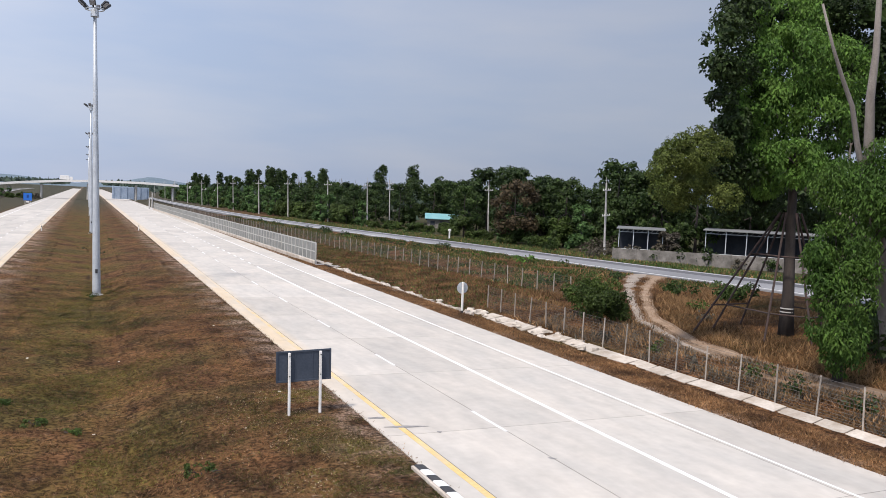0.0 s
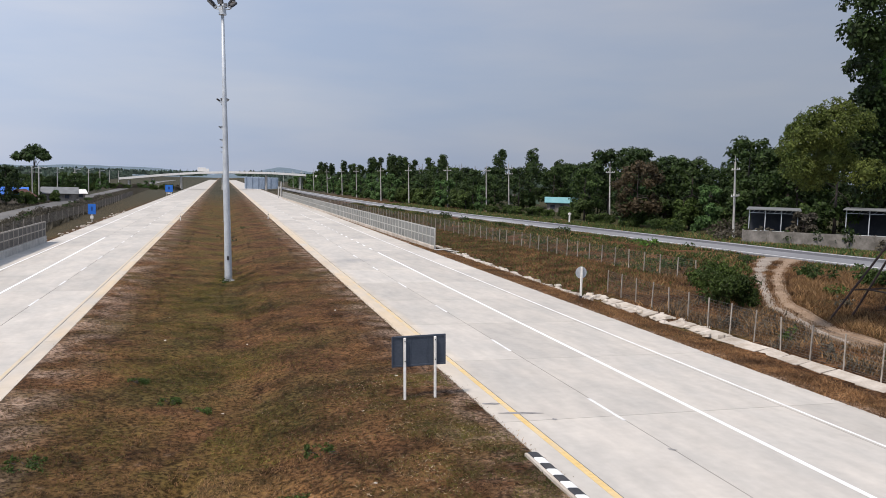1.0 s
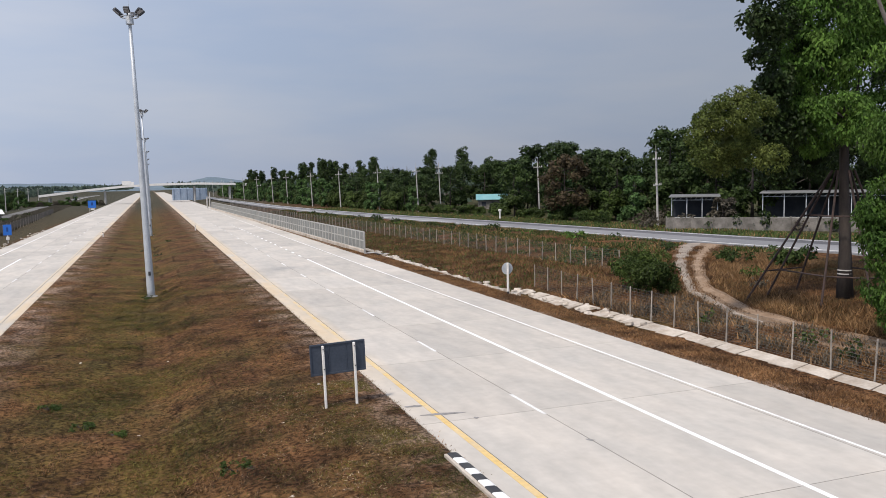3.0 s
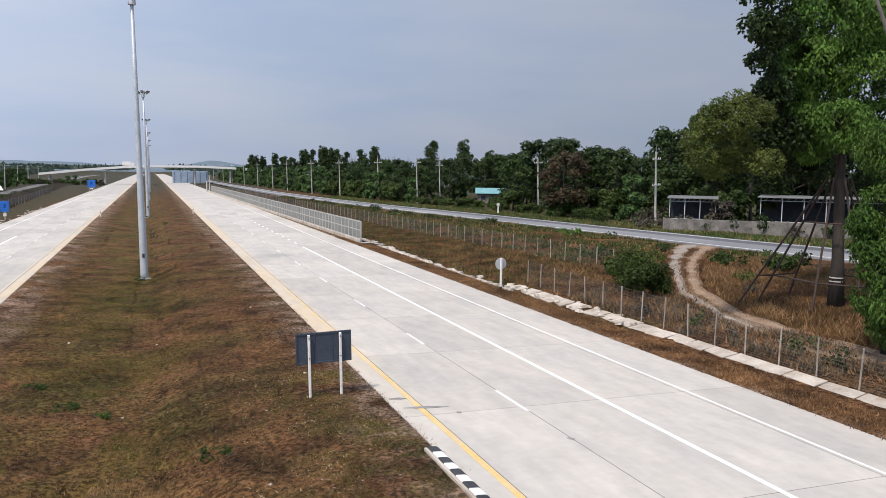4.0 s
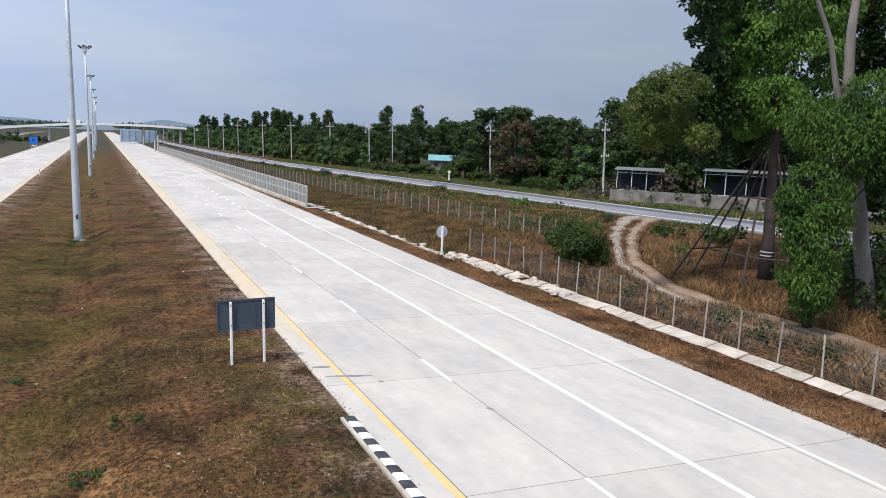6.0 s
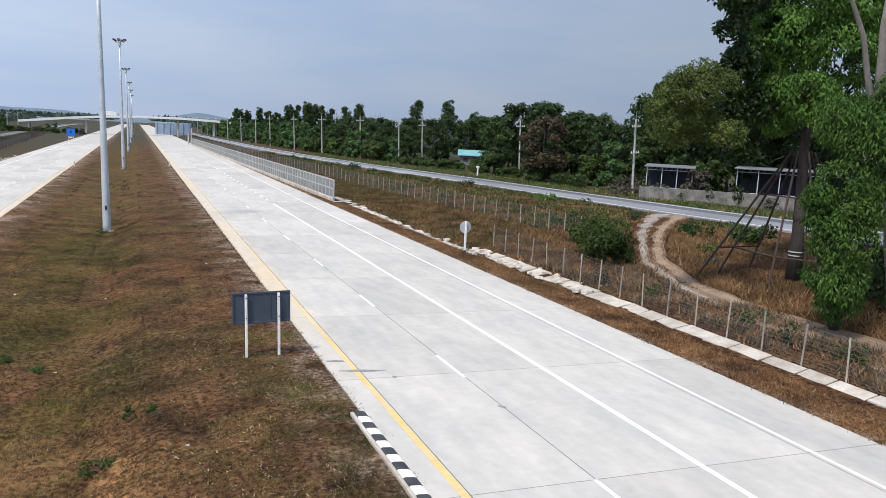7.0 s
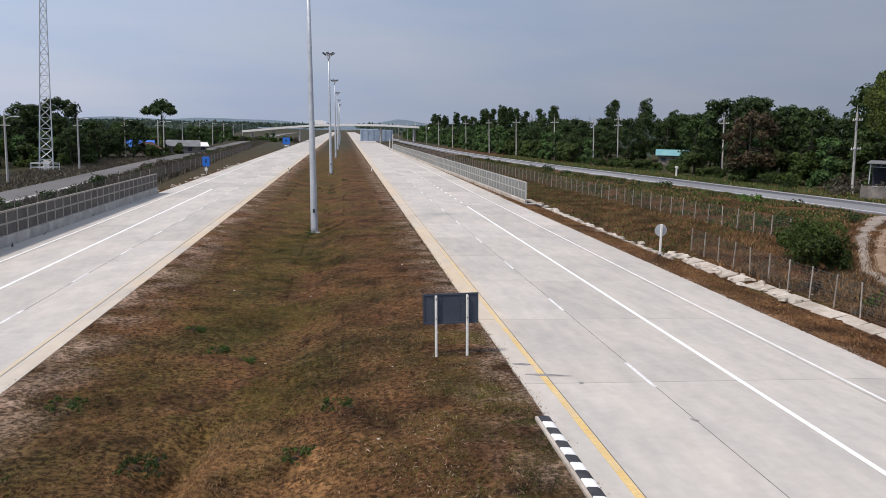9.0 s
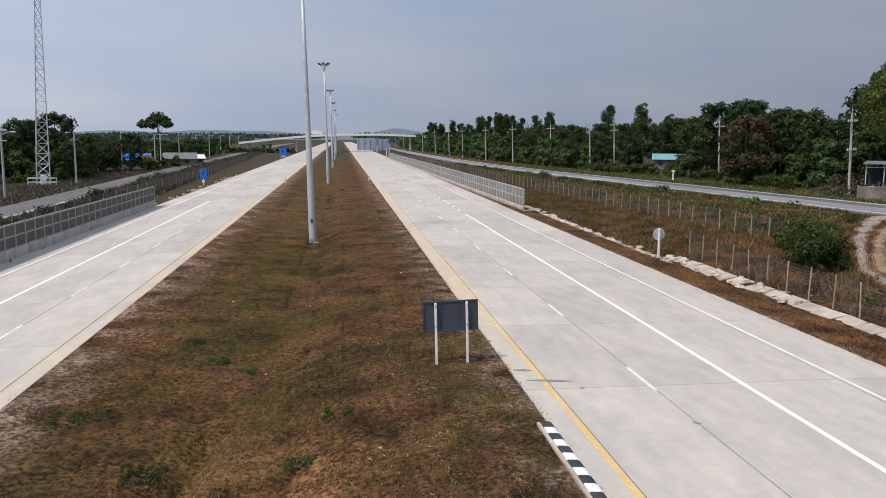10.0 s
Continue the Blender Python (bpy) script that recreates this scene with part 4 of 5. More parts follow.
part("head", boxed((-0.3, -0.14, 1.75), (0.3, 0.14, 2.15), 0.06), POSTW, dp)
tagged(dp, "white roadside marker post with a round head", "marker post")

# ---- utility poles ----
def utility_pole(arms=1, height=11.5, gap=1.5):
    root = empty("utility_pole", (0, 0, -300))
    part("pole", tubed([(0, 0, -0.5), (0, 0, height)], [0.20, 0.12], 6), GREYC, root)
    for k in range(arms):
        z = height - 1.2 - gap * k
        arm = part("crossarm", boxed((-1.15, -0.18, z), (1.15, -0.06, z + 0.14), 0.01), GREYC, root)
        for x in (-1.05, -0.5, 0.5, 1.05):
            part("insulator", tubed([(x, -0.12, z + 0.14), (x, -0.12, z + 0.36)], [0.06, 0.04], 6), POSTW, arm)
    part("spike", tubed([(0, 0, height), (0, 0, height + 1.0)], [0.04, 0.02], 5), GREYC, root)
    return tagged(root, "grey concrete utility pole with a crossarm beside the road", "utility pole", "utility poles")


up1, up2, up3 = utility_pole(1), utility_pole(2, 12.5), utility_pole(2, 11.5, 3.9)
poles = [(68.7, 102.3, 3), (76.4, 156.6, 1), (69.5, 200.9, 2), (59.7, 190.6, 1), (55.0, 210, 1), (51.0, 239.6, 1), (48.2, 270.1, 1), (46.5, 311.3, 1), (46.0, 347.0, 1), (45.0, 390, 1), (44.0, 440, 1), (43.5, 500, 1), (43.0, 560, 1), (42.5, 640, 1)]
used = set()
for x, y, k in poles:
    src = {1: up1, 2: up2, 3: up3}[k]
    m = pose(x, y, 1.1, 0, -3.4 if y < 120 else -2.4, 25 if y < 120 else 10)
    if k in used:
        copy_thing(src, m)
    else:
        src.matrix_world = m
        used.add(k)


def street_lamp():
    root = empty("street_lamp", (0, 0, -300))
    part("pole", tubed([(0, 0, -0.5), (0, 0, 10.0)], [0.2, 0.13], 7), GREYC, root)
    part("arm", tubed([(0, 0, 9.2), (0.9, -0.2, 9.6), (1.7, -0.3, 9.65)], [0.05, 0.05, 0.04], 6), GALV, root)
    part("lamp_head", boxed((1.4, -0.42, 9.55), (2.2, -0.18, 9.72), 0.04), GALV, root)
    part("crossarm", boxed((-0.8, -0.18, 8.3), (0.8, -0.06, 8.42), 0.01), GREYC, root)
    return tagged(root, "grey concrete pole with a street lamp arm beside the frontage road", "street lamp", "poles along the frontage road")


sl = street_lamp()
for i, (x, y) in enumerate(((-49.6, 122), (-50.9, 158), (-57, 214), (-55.2, 243), (-57, 288), (-58.5, 330), (-60, 372), (-62, 420), (-64.5, 474), (-67.5, 540), (-52.5, 238))):
    if i == 0:
        sl.matrix_world = pose(x, y, -0.4)
    else:
        copy_thing(sl, pose(x, y, -0.4))

# ---- lattice tower ----
def lattice_tower(x, y, z, h, w0, w1):
    root = empty("lattice_tower", (x, y, z), 18)
    root.matrix_world = pose(x, y, z, 0, 1.5, 0) @ pose(0, 0, 0, 0, 0, 18)
    n = 22
    def corner(i, k):
        w = w0 + (w1 - w0) * i / n
        s = ((-1, -1), (1, -1), (1, 1), (-1, 1))[k % 4]
        return (s[0] * w / 2, s[1] * w / 2, h * i / n)
    for k in range(4):
        part("leg", tubed([corner(0, k), corner(n, k)], [0.10, 0.06], 6), GALV, root)
    for k in range(4):
        for i in range(n):
            part("brace", tubed([corner(i, k), corner(i + 1, k + 1)], [0.04, 0.04], 4), GALV, root)
            part("brace", tubed([corner(i, k + 1), corner(i + 1, k)], [0.04, 0.04], 4), GALV, root)
            part("crossbar", tubed([corner(i, k), corner(i, k + 1)], [0.035, 0.035], 4), GALV, root)
    for zz in (0.5, 1.2):
        for a, b in (((-2.6, -1.8), (2.2, -1.8)), ((2.2, -1.8), (2.2, 1.8)), ((2.2, 1.8), (-2.6, 1.8)), ((-2.6, 1.8), (-2.6, -1.8))):
            part("rail", tubed([(a[0], a[1], zz), (b[0], b[1], zz)], [0.05, 0.05], 4), GALV, root)
    for px, py in ((-2.6, -1.8), (2.2, -1.8), (2.2, 1.8), (-2.6, 1.8), (-0.2, -1.8)):
        part("rail_post", tubed([(px, py, -0.3), (px, py, 1.25)], [0.05, 0.05], 4), GALV, root)
    part("cabinet", boxed((-0.5, -0.4, 0.0), (0.5, 0.4, 1.7), 0.04), POSTW, root)
    return tagged(root, "tall galvanised steel lattice telecom tower behind the road", "telecom tower")


lattice_tower(-56.05, 155.8, -0.3, 42, 2.3, 0.55)

# ---- noise barriers ----
def barrier(name, label, x0, y0, x1, y1, z, base_h, panel, frame_m, base_m, height, base_t):
    root = empty(name, (x0, y0, z))
    L = math.hypot(x1 - x0, y1 - y0)
    ang = math.degrees(math.atan2(y1 - y0, x1 - x0))
    root.matrix_world = pose(x0, y0, z, 0, 0, ang)
    n = int(L / 2.0)
    mid = base_h + (height - base_h) / 2
    def mesh_of(bm, mt):
        o = obj("tmp", bm, mt)
        me = o.data
        bpy.data.objects.remove(o)
        return me
    pm = mesh_of(boxed((0.09, -0.03, base_h + 0.07), (1.91, 0.03, mid - 0.05), 0.008), panel)
    pu = mesh_of(boxed((0.09, -0.03, mid + 0.07), (1.91, 0.03, height - 0.10), 0.008), panel)
    ps = mesh_of(boxed((-0.08, -0.09, 0.0), (0.08, 0.09, height), 0.012), frame_m)
    rl = mesh_of(boxed((0.08, -0.06, -0.07), (1.92, 0.06, 0.07), 0.008), frame_m)
    bb_ = bmesh.new()
    box(bb_, (0.012, -base_t, -0.3), (3.988, base_t, base_h), 0.04)
    bs = mesh_of(bb_, base_m)
    for k in range(n):
        o = Matrix.Translation((k * 2.0, 0, 0))
        piece("panel", pm, root, o)
        piece("panel", pu, root, o)
        piece("post", ps, root, o)
        for h in (base_h, mid, height - 0.03):
            piece("rail", rl, root, o @ Matrix.Translation((0, 0, h)))
        if k % 2 == 0:
            piece("base_block", bs, root, o)
    piece("post", ps, root, Matrix.Translation((n * 2.0, 0, 0)))
    return tagged(root, label, "noise barrier")


barrier("noise_barrier", "long pale grey noise barrier of framed panels on concrete blocks", 21.1, 96.3, 18.6, 324, 0.0, 0.42, PANELL, FRAMEL, GUTC, 2.65, 0.2)
barrier("noise_barrier", "dark brown noise barrier of framed panels on a concrete wall", -26.05, 109.6, -26.05, 37.6, -0.45, 0.78, PANELD, FRAMED, GREYC, 2.6, 0.17)

# ---- pipe props round the transplanted tree ----
pr = empty("tree_props", (36.5, 37.6, 0.9))
feet = ((-3.9, 4.2), (-2.2, 4.3), (-2.6, -0.8), (-1.0, -3.2), (2.6, -2.4), (4.0, 0.2), (3.6, 3.2), (0.8, 4.8))
for i, (fx, fy) in enumerate(feet):
    a = math.atan2(fy, fx)
    part("prop", tubed([(fx, fy, -0.5), (math.cos(a) * 0.62 - 0.1, math.sin(a) * 0.62 + 0.1, 8.0)], [0.07, 0.07], 7), RUST, pr)
for z, q in ((1.6, 0.80), (5.2, 0.43)):
    for i in range(len(feet)):
        if i in (4, 6):
            continue
        (ax, ay), (bx, by) = feet[i], feet[(i + 1) % len(feet)]
        part("tie_bar", tubed([(ax * q, ay * q, z), (bx * q, by * q, z)], [0.05, 0.05], 6), RUST, pr)
for z in (1.55, 1.78):
    part("strap", tubed([(0.1, 0.02, z), (0.1, 0.02, z + 0.07)], [0.42, 0.42], 14), GREYC, pr, "pale cloth strap")
tagged(pr, "rusty steel pipe props tied round a tree trunk", "tree props")

# ---- sheds and houses ----
FASC = mat("dusty_fascia_sheet", (0.13, 0.137, 0.134), (0.20, 0.21, 0.20), 1.2, 0.7)


def shed(x0, y0, x1, y1, bays, z, eave, ridge, depth, roof, name="open_shed", label="open-sided shed with a grey sheet roof on thin posts"):
    L = math.hypot(x1 - x0, y1 - y0)
    root = empty(name, (x0, y0, z), math.degrees(math.atan2(y1 - y0, x1 - x0)))
    bm = bmesh.new()
    box(bm, (-0.4, -0.5, 0), (L + 0.4, depth + 0.5, 0.10), 0.02, Matrix.Translation((0, 0, eave)) @ Matrix.Rotation(math.atan2(ridge - eave, depth), 4, "X"))
    part("roof", bm, roof, root)
    part("fascia", boxed((-0.4, -0.62, eave - 0.06), (L + 0.4, -0.52, eave + 0.03), 0.01), FASC, root)
    # the shed's inner shade is painted onto the back wall
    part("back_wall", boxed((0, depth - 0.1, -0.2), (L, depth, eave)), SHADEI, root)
    for k in range(bays + 1):
        x = L * k / bays
        part("post", boxed((x - 0.06, -0.06, -0.3), (x + 0.06, 0.06, eave), 0.01), GALV, root)
    part("beam", boxed((0, -0.05, eave - 0.5), (L, 0.05, eave - 0.42), 0.01), GALV, root)
    for k in range(bays * 3):
        x = L * (k + 0.5) / (bays * 3)
        part("hanger", tubed([(x, 0, eave - 0.46), (x + L / bays / 6, 0, eave - 0.08)], [0.025, 0.025], 4), GALV, root)
    for h in (1.0, 1.8):
        part("rail", tubed([(0, 0, h), (L, 0, h)], [0.035, 0.035], 4), GALV, root)
    return tagged(root, label, "shed")


shed(67.0, 96.6, 71.9, 92.7, 3, 1.1, 4.75, 4.9, 6, GREYR)
shed(76.4, 88.8, 88.0, 77.0, 6, 1.1, 5.15, 5.3, 6, GREYR)


def low_wall():
    root = empty("boundary_wall", (65.0, 95.1, 1.0))
    xs = [(65.0, 95.1), (74.9, 86.9), (86.5, 74.6), (95, 64)]
    for (ax, ay), (bx, by) in zip(xs, xs[1:]):
        L = math.hypot(bx - ax, by - ay)
        n = max(1, round(L / 3.2))
        a = math.atan2(by - ay, bx - ax)
        for k in range(n):
            o = Matrix.Translation((ax - 65.0 + math.cos(a) * L * k / n, ay - 95.1 + math.sin(a) * L * k / n, 0)) @ Matrix.Rotation(a, 4, "Z")
            pn = part("wall_panel", boxed((0.1, -0.07, -0.3), (L / n - 0.1, 0.07, 2.0), 0.015), WALLP, root)
            pn.matrix_local = o
            ps_ = part("pillar", boxed((-0.09, -0.11, -0.3), (0.09, 0.11, 2.15), 0.015), WALLP, root)
            ps_.matrix_local = o
    return tagged(root, "weathered low concrete boundary wall with pillars", "wall")


low_wall()


def house(name, x, y, z, rz, w, d, eave, ridge, roof, label, walls=WALLP):
    root = empty(name, (x, y, z), rz)
    bm = boxed((-w / 2, -d / 2, -0.3), (w / 2, d / 2, eave))
    wall = part("wall", bm, walls, root)
    # door and window boxes carry the darkness indoors as near-black colour
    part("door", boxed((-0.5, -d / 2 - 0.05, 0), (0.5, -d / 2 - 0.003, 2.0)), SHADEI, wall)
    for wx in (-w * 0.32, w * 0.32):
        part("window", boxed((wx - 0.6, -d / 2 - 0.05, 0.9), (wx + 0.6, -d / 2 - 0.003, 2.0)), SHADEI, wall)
    o = 0.7
    verts = [(-w / 2 - o, -d / 2 - o, eave - 0.2), (w / 2 + o, -d / 2 - o, eave - 0.2), (w / 2 + o, d / 2 + o, eave - 0.2), (-w / 2 - o, d / 2 + o, eave - 0.2), (-w / 2 - o, 0, ridge), (w / 2 + o, 0, ridge)]
    verts += [(a, b, c + 0.15) for a, b, c in verts]
    faces = [(0, 1, 5, 4), (2, 3, 4, 5), (6, 10, 11, 7), (8, 11, 10, 9), (0, 6, 7, 1), (2, 8, 9, 3), (0, 4, 10, 6), (4, 3, 9, 10), (1, 7, 11, 5), (5, 11, 8, 2)]
    rf = new("roof", pydata("roof", verts, faces, roof))
    rf.parent = root
    return tagged(root, label, "house")


house("house", 84.0, 199.0, 1.1, -22, 8.0, 5.2, 2.7, 3.9, CYANR, "small house with a turquoise sheet roof among trees")
house("house", -57.5, 232, -0.4, 10, 6.0, 6, 2.6, 4.2, BLUER, "house with a bright blue sheet roof behind bushes")
house("house", -54.6, 227, -0.4, 78, 4.5, 4.5, 2.2, 3.8, REDR, "small house with a red tiled gable roof", WALLP)
house("long_house", -53.0, 256, -0.4, 10, 13.5, 7, 2.4, 4.0, GREYR, "long low building with a grey sheet roof")
house("house", -49.5, 268, -0.4, 20, 7, 5, 2.2, 3.2, POSTW, "low white-roofed house behind yellow bushes")
house("hut", -60.5, 135, -0.4, 30, 5, 4, 1.3, 2.4, GREYR, "low hut with a grey sheet roof beside the tower")

# ---- overpass ahead ----
def overpass():
    root = empty("overpass", (0, 500, 0))
    xs = [-62, -58, -54.4, -37.5, -17.8, -0.6, 24.0, 43.5, 60, 90]
    zs = [5.6, 6.0, 6.4, 8.4, 10.2, 11.0, 11.2, 10.6, 9.6, 7.0]
    def band(y0, y1, lo, hi):
        v, f = [], []
        for x, z in zip(xs, zs):
            v += [(x, y0, z + lo), (x, y1, z + lo), (x, y1, z + hi), (x, y0, z + hi)]
        for i in range(len(xs) - 1):
            for k in range(4):
                f.append((i * 4 + k, i * 4 + (k + 1) % 4, i * 4 + 4 + (k + 1) % 4, i * 4 + 4 + k))
        f += [(0, 1, 2, 3), tuple(len(v) - 4 + k for k in (3, 2, 1, 0))]
        return pydata("band", v, f, GREYC)
    for nm, a in (("deck", (-4.8, 4.8, -1.35, -0.8)), ("parapet", (-5.1, -4.82, -1.25, 0.0)), ("parapet", (4.82, 5.1, -1.25, 0.0))):
        o = new(nm, band(*a))
        o.parent = root
        if nm == "parapet":
            o.data.materials[0] = POSTW
    for x in (-57, -44, -28, -4.2, 21.5, 42):
        z = interp(x, xs, zs) - 2.1
        for dy in (-2.6, 2.6):
            part("pier", tubed([(x, dy, -0.5), (x, dy, z)], [0.6, 0.6], 10), GREYC, root)
    part("abutment", boxed((10.0, 48, -0.5), (32.0, 52, 7.8), 0.2), ABUT, root, "blue-grey retaining wall")
    for k in range(6):
        part("facing_rib", boxed((10.5 + k * 4, 47.6, -0.5), (10.9 + k * 4, 47.99, 7.8)), ABUT, root)
    return tagged(root, "pale concrete overpass bridge crossing the motorway ahead", "bridge")


ABUT = mat("blue_grey_sheet_wall", (0.22, 0.28, 0.36), (0.28, 0.34, 0.42), 0.3, 0.7)
overpass()
tk = empty("truck", (-16.5, 500, 9.5), 0)
part("cargo_box", boxed((-2.2, -1.15, 0.9), (2.6, 1.15, 3.2), 0.06), POSTW, tk)
part("cab", boxed((2.7, -1.1, 0.6), (4.4, 1.1, 2.6), 0.15), POSTW, tk)
for wx in (-1.4, 3.5):
    for wy in (-1.0, 1.0):
        part("wheel", tubed([(wx, wy - 0.15, 0.48), (wx, wy + 0.15, 0.48)], [0.48, 0.48], 12), DKSTEEL, tk)
tagged(tk, "white box truck on the overpass", "truck")

# ---- fences ----
def mesh_fence(pts, step, label, zoff=0.0, h=1.85):
    root = empty("wire_fence", (pts[0][0], pts[0][1], 0))
    post_me = pydata("post", *prism(0.034, -0.4, h), POSTC)
    line = []
    for (ax, ay), (bx, by) in zip(pts, pts[1:]):
        L = math.hypot(bx - ax, by - ay)
        n = max(1, round(L / step))
        line += [(ax + (bx - ax) * k / n, ay + (by - ay) * k / n) for k in range(n)]
    line.append(pts[-1])
    rnd = random.Random(len(line))
    place = [(x, y, max(land(x, y), -0.1) + zoff) for x, y in line]
    for x, y, z in place:
        piece("post", post_me, root, Matrix.Translation((x - pts[0][0], y - pts[0][1], z)) @ Euler((rnd.gauss(0, .02), rnd.gauss(0, .02), rnd.random())).to_matrix().to_4x4())
    for (ax, ay, az), (bx, by, bz) in zip(place, place[1:]):
        verts, faces = [], []
        def wire(p, q, r):
            i = len(verts)
            for pt in (p, q):
                verts.extend([(pt[0] - pts[0][0], pt[1] - pts[0][1], pt[2] + r), (pt[0] - r - pts[0][0], pt[1] - pts[0][1], pt[2] - r), (pt[0] + r - pts[0][0], pt[1] + r - pts[0][1], pt[2] - r)])
            for k in range(3):
                faces.append((i + k, i + (k + 1) % 3, i + 3 + (k + 1) % 3, i + 3 + k))
        for k in range(11):
            t = 0.12 + (h - 0.2) * (k / 10) ** 1.15
            s = rnd.gauss(0, 0.012)
            wire((ax, ay, az + t), (bx, by, bz + t + s), 0.006)
        m = max(3, int(math.hypot(bx - ax, by - ay) / 0.16))
        for k in range(1, m):
            u = k / m
            wire((ax + (bx - ax) * u, ay + (by - ay) * u, az + (bz - az) * u + 0.1), (ax + (bx - ax) * u + 0.002, ay + (by - ay) * u, az + (bz - az) * u + h - 0.08), 0.006)
        o = new("wire_mesh", pydata("wire_mesh", verts, faces, WIRE))
        o.parent = root
    return tagged(root, label, "fence", "wire fences")


def prism(r, z0, z1):
    v = [(sx * r, sy * r, z) for z in (z0, z1) for sx, sy in ((-1, -1), (1, -1), (1, 1), (-1, 1))]
    return v, [(0, 1, 5, 4), (1, 2, 6, 5), (2, 3, 7, 6), (3, 0, 4, 7), (4, 5, 6, 7), (3, 2, 1, 0)]


POSTC = mat("concrete_fence_post", (0.22, 0.195, 0.165), (0.36, 0.32, 0.275), 2, 0.9, vary=0.2)
WIRE = mat("dull_fence_wire", (0.09, 0.082, 0.074), (0.17, 0.155, 0.14), 2, 0.6, metal=0.3)
mesh_fence([(25.4, 58.0), (24.9, 45.7), (24.6, 34), (24.4, 20), (24.4, 8)], 2.45, "wire mesh fence on thin concrete posts beside the drain")
mesh_fence([(33.8, 58.5), (33.0, 80), (32.0, 100), (31.0, 130), (28.5, 200), (26.5, 330)], 2.6, "wire mesh fence on thin concrete posts along the embankment", 0.05)
mesh_fence([(-31.5, 60.0), (-31.5, 112), (-32.5, 180), (-35, 260), (-38, 330)], 6.0, "wire fence on concrete posts beside the frontage road", 0.0, 1.7)

# ---- road markings ----
def marking(name, x, w, y0, y1, z, material, label, step=0.0, dash=0.0):
    bm = bmesh.new()
    if step:
        y = y0
        while y < y1:
            box(bm, (x - w / 2, y, z + 0.002), (x + w / 2, y + dash, z + 0.007))
            y += step
    else:
        box(bm, (x - w / 2, y0, z + 0.002), (x + w / 2, y1, z + 0.007))
    return tagged(obj(name, bm, material), label, "road marking", kind="structure")


marking("yellow_edge_line", 5.91, 0.24, -12, 700, 0, YELLOW, "faded yellow edge line along the concrete carriageway")
marking("solid_lane_line", 13.10, 0.20, -12, 92, 0, WHITE, "solid white lane line on concrete")
marking("short_lane_dashes", 13.10, 0.20, 96, 190, 0, WHITE, "short white lane dashes on concrete", 5.0, 1.8)
marking("lane_dashes", 9.62, 0.14, -10.1, 420, 0, WORNW, "white dashed lane line on concrete", 12.0, 3.0)
marking("outer_edge_line", 17.13, 0.13, -12, 700, 0, EDGEW, "white outer edge line on concrete")
marking("yellow_edge_line_2", -13.88, 0.17, -12, 700, -0.45, YELLOWF, "faded yellow edge line along the far concrete carriageway")
marking("lane_dashes_2", -17.0, 0.15, -3.4, 420, -0.45, WORNW, "white dashed lane line on concrete", 10.2, 3.0)
marking("solid_lane_line_2", -20.2, 0.22, -12, 118, -0.45, WHITE, "solid white lane line on concrete")
marking("outer_edge_line_2", -23.75, 0.15, -12, 700, -0.45, WHITE, "white outer edge line on concrete")

# ---- kerb at the median nose ----
kb = empty("painted_kerb", (4.85, 23.0, 0.0))
prof = [(-0.19, -0.2), (-0.19, 0.13), (-0.15, 0.145), (0.10, 0.125), (0.17, 0.09), (0.20, -0.2)]
for k in range(30):
    y0, y1 = -0.5 * k - 0.495, -0.5 * k
    v = [(px, yy, pz) for yy in (y0, y1) for px, pz in prof]
    n = len(prof)
    f = [(i, i + 1, n + i + 1, n + i) for i in range(n - 1)] + [tuple(range(n - 1, -1, -1)), tuple(range(n, 2 * n))]
    o = new("kerb_block", pydata("kerb_block", v, f, BLACKP if k % 2 == 0 else KERBW))
    o.parent = kb
for k in range(10):
    part("backing_strip", boxed((-0.30, -1.5 * k - 1.49, -0.2), (-0.193, -1.5 * k, 0.12), 0.012), GUTC, kb, "pale bare concrete backing")
tagged(kb, "black and white painted kerb at the edge of the grass", "kerb")

# ---- drain lining ----
gd = empty("drain_lining", (23, 30, 0))
rg = random.Random(3)
y = 6.0
while y < 57:
    L = rg.uniform(1.5, 2.1)
    u = min(1, max(0, (y - 20) / 30))
    xi, xo = 23.72 - 0.45 * u, 24.4
    zi, zo = land(xi, y) + 0.035 + rg.uniform(-.02, .02), -0.05 + rg.uniform(-.02, .02)
    j = [rg.uniform(-0.17, 0.17) * (0.25 + u) for _ in range(8)]
    top = [(xi + j[0], y + 0.02, zi), (xo + j[1], y + 0.02, zo), (xo + j[2], y + L - 0.03, zo + rg.uniform(-.02, .02)), (xi + j[3], y + L - 0.03, zi + rg.uniform(-.02, .02))]
    v = [(a - 23, b - 30, c) for a, b, c in top] + [(a - 23, b - 30, c - 0.25) for a, b, c in top]
    o = new("slab", pydata("slab", v, [(0, 1, 2, 3), (7, 6, 5, 4), (0, 4, 5, 1), (1, 5, 6, 2), (2, 6, 7, 3), (3, 7, 4, 0)], GUTC))
    o.parent = gd
    y += L + (rg.uniform(0.4, 0.9) if rg.random() < 0.02 + 0.25 * u else 0.03)
tagged(gd, "broken pale concrete drain lining slabs along the verge", "drain", kind="structure")


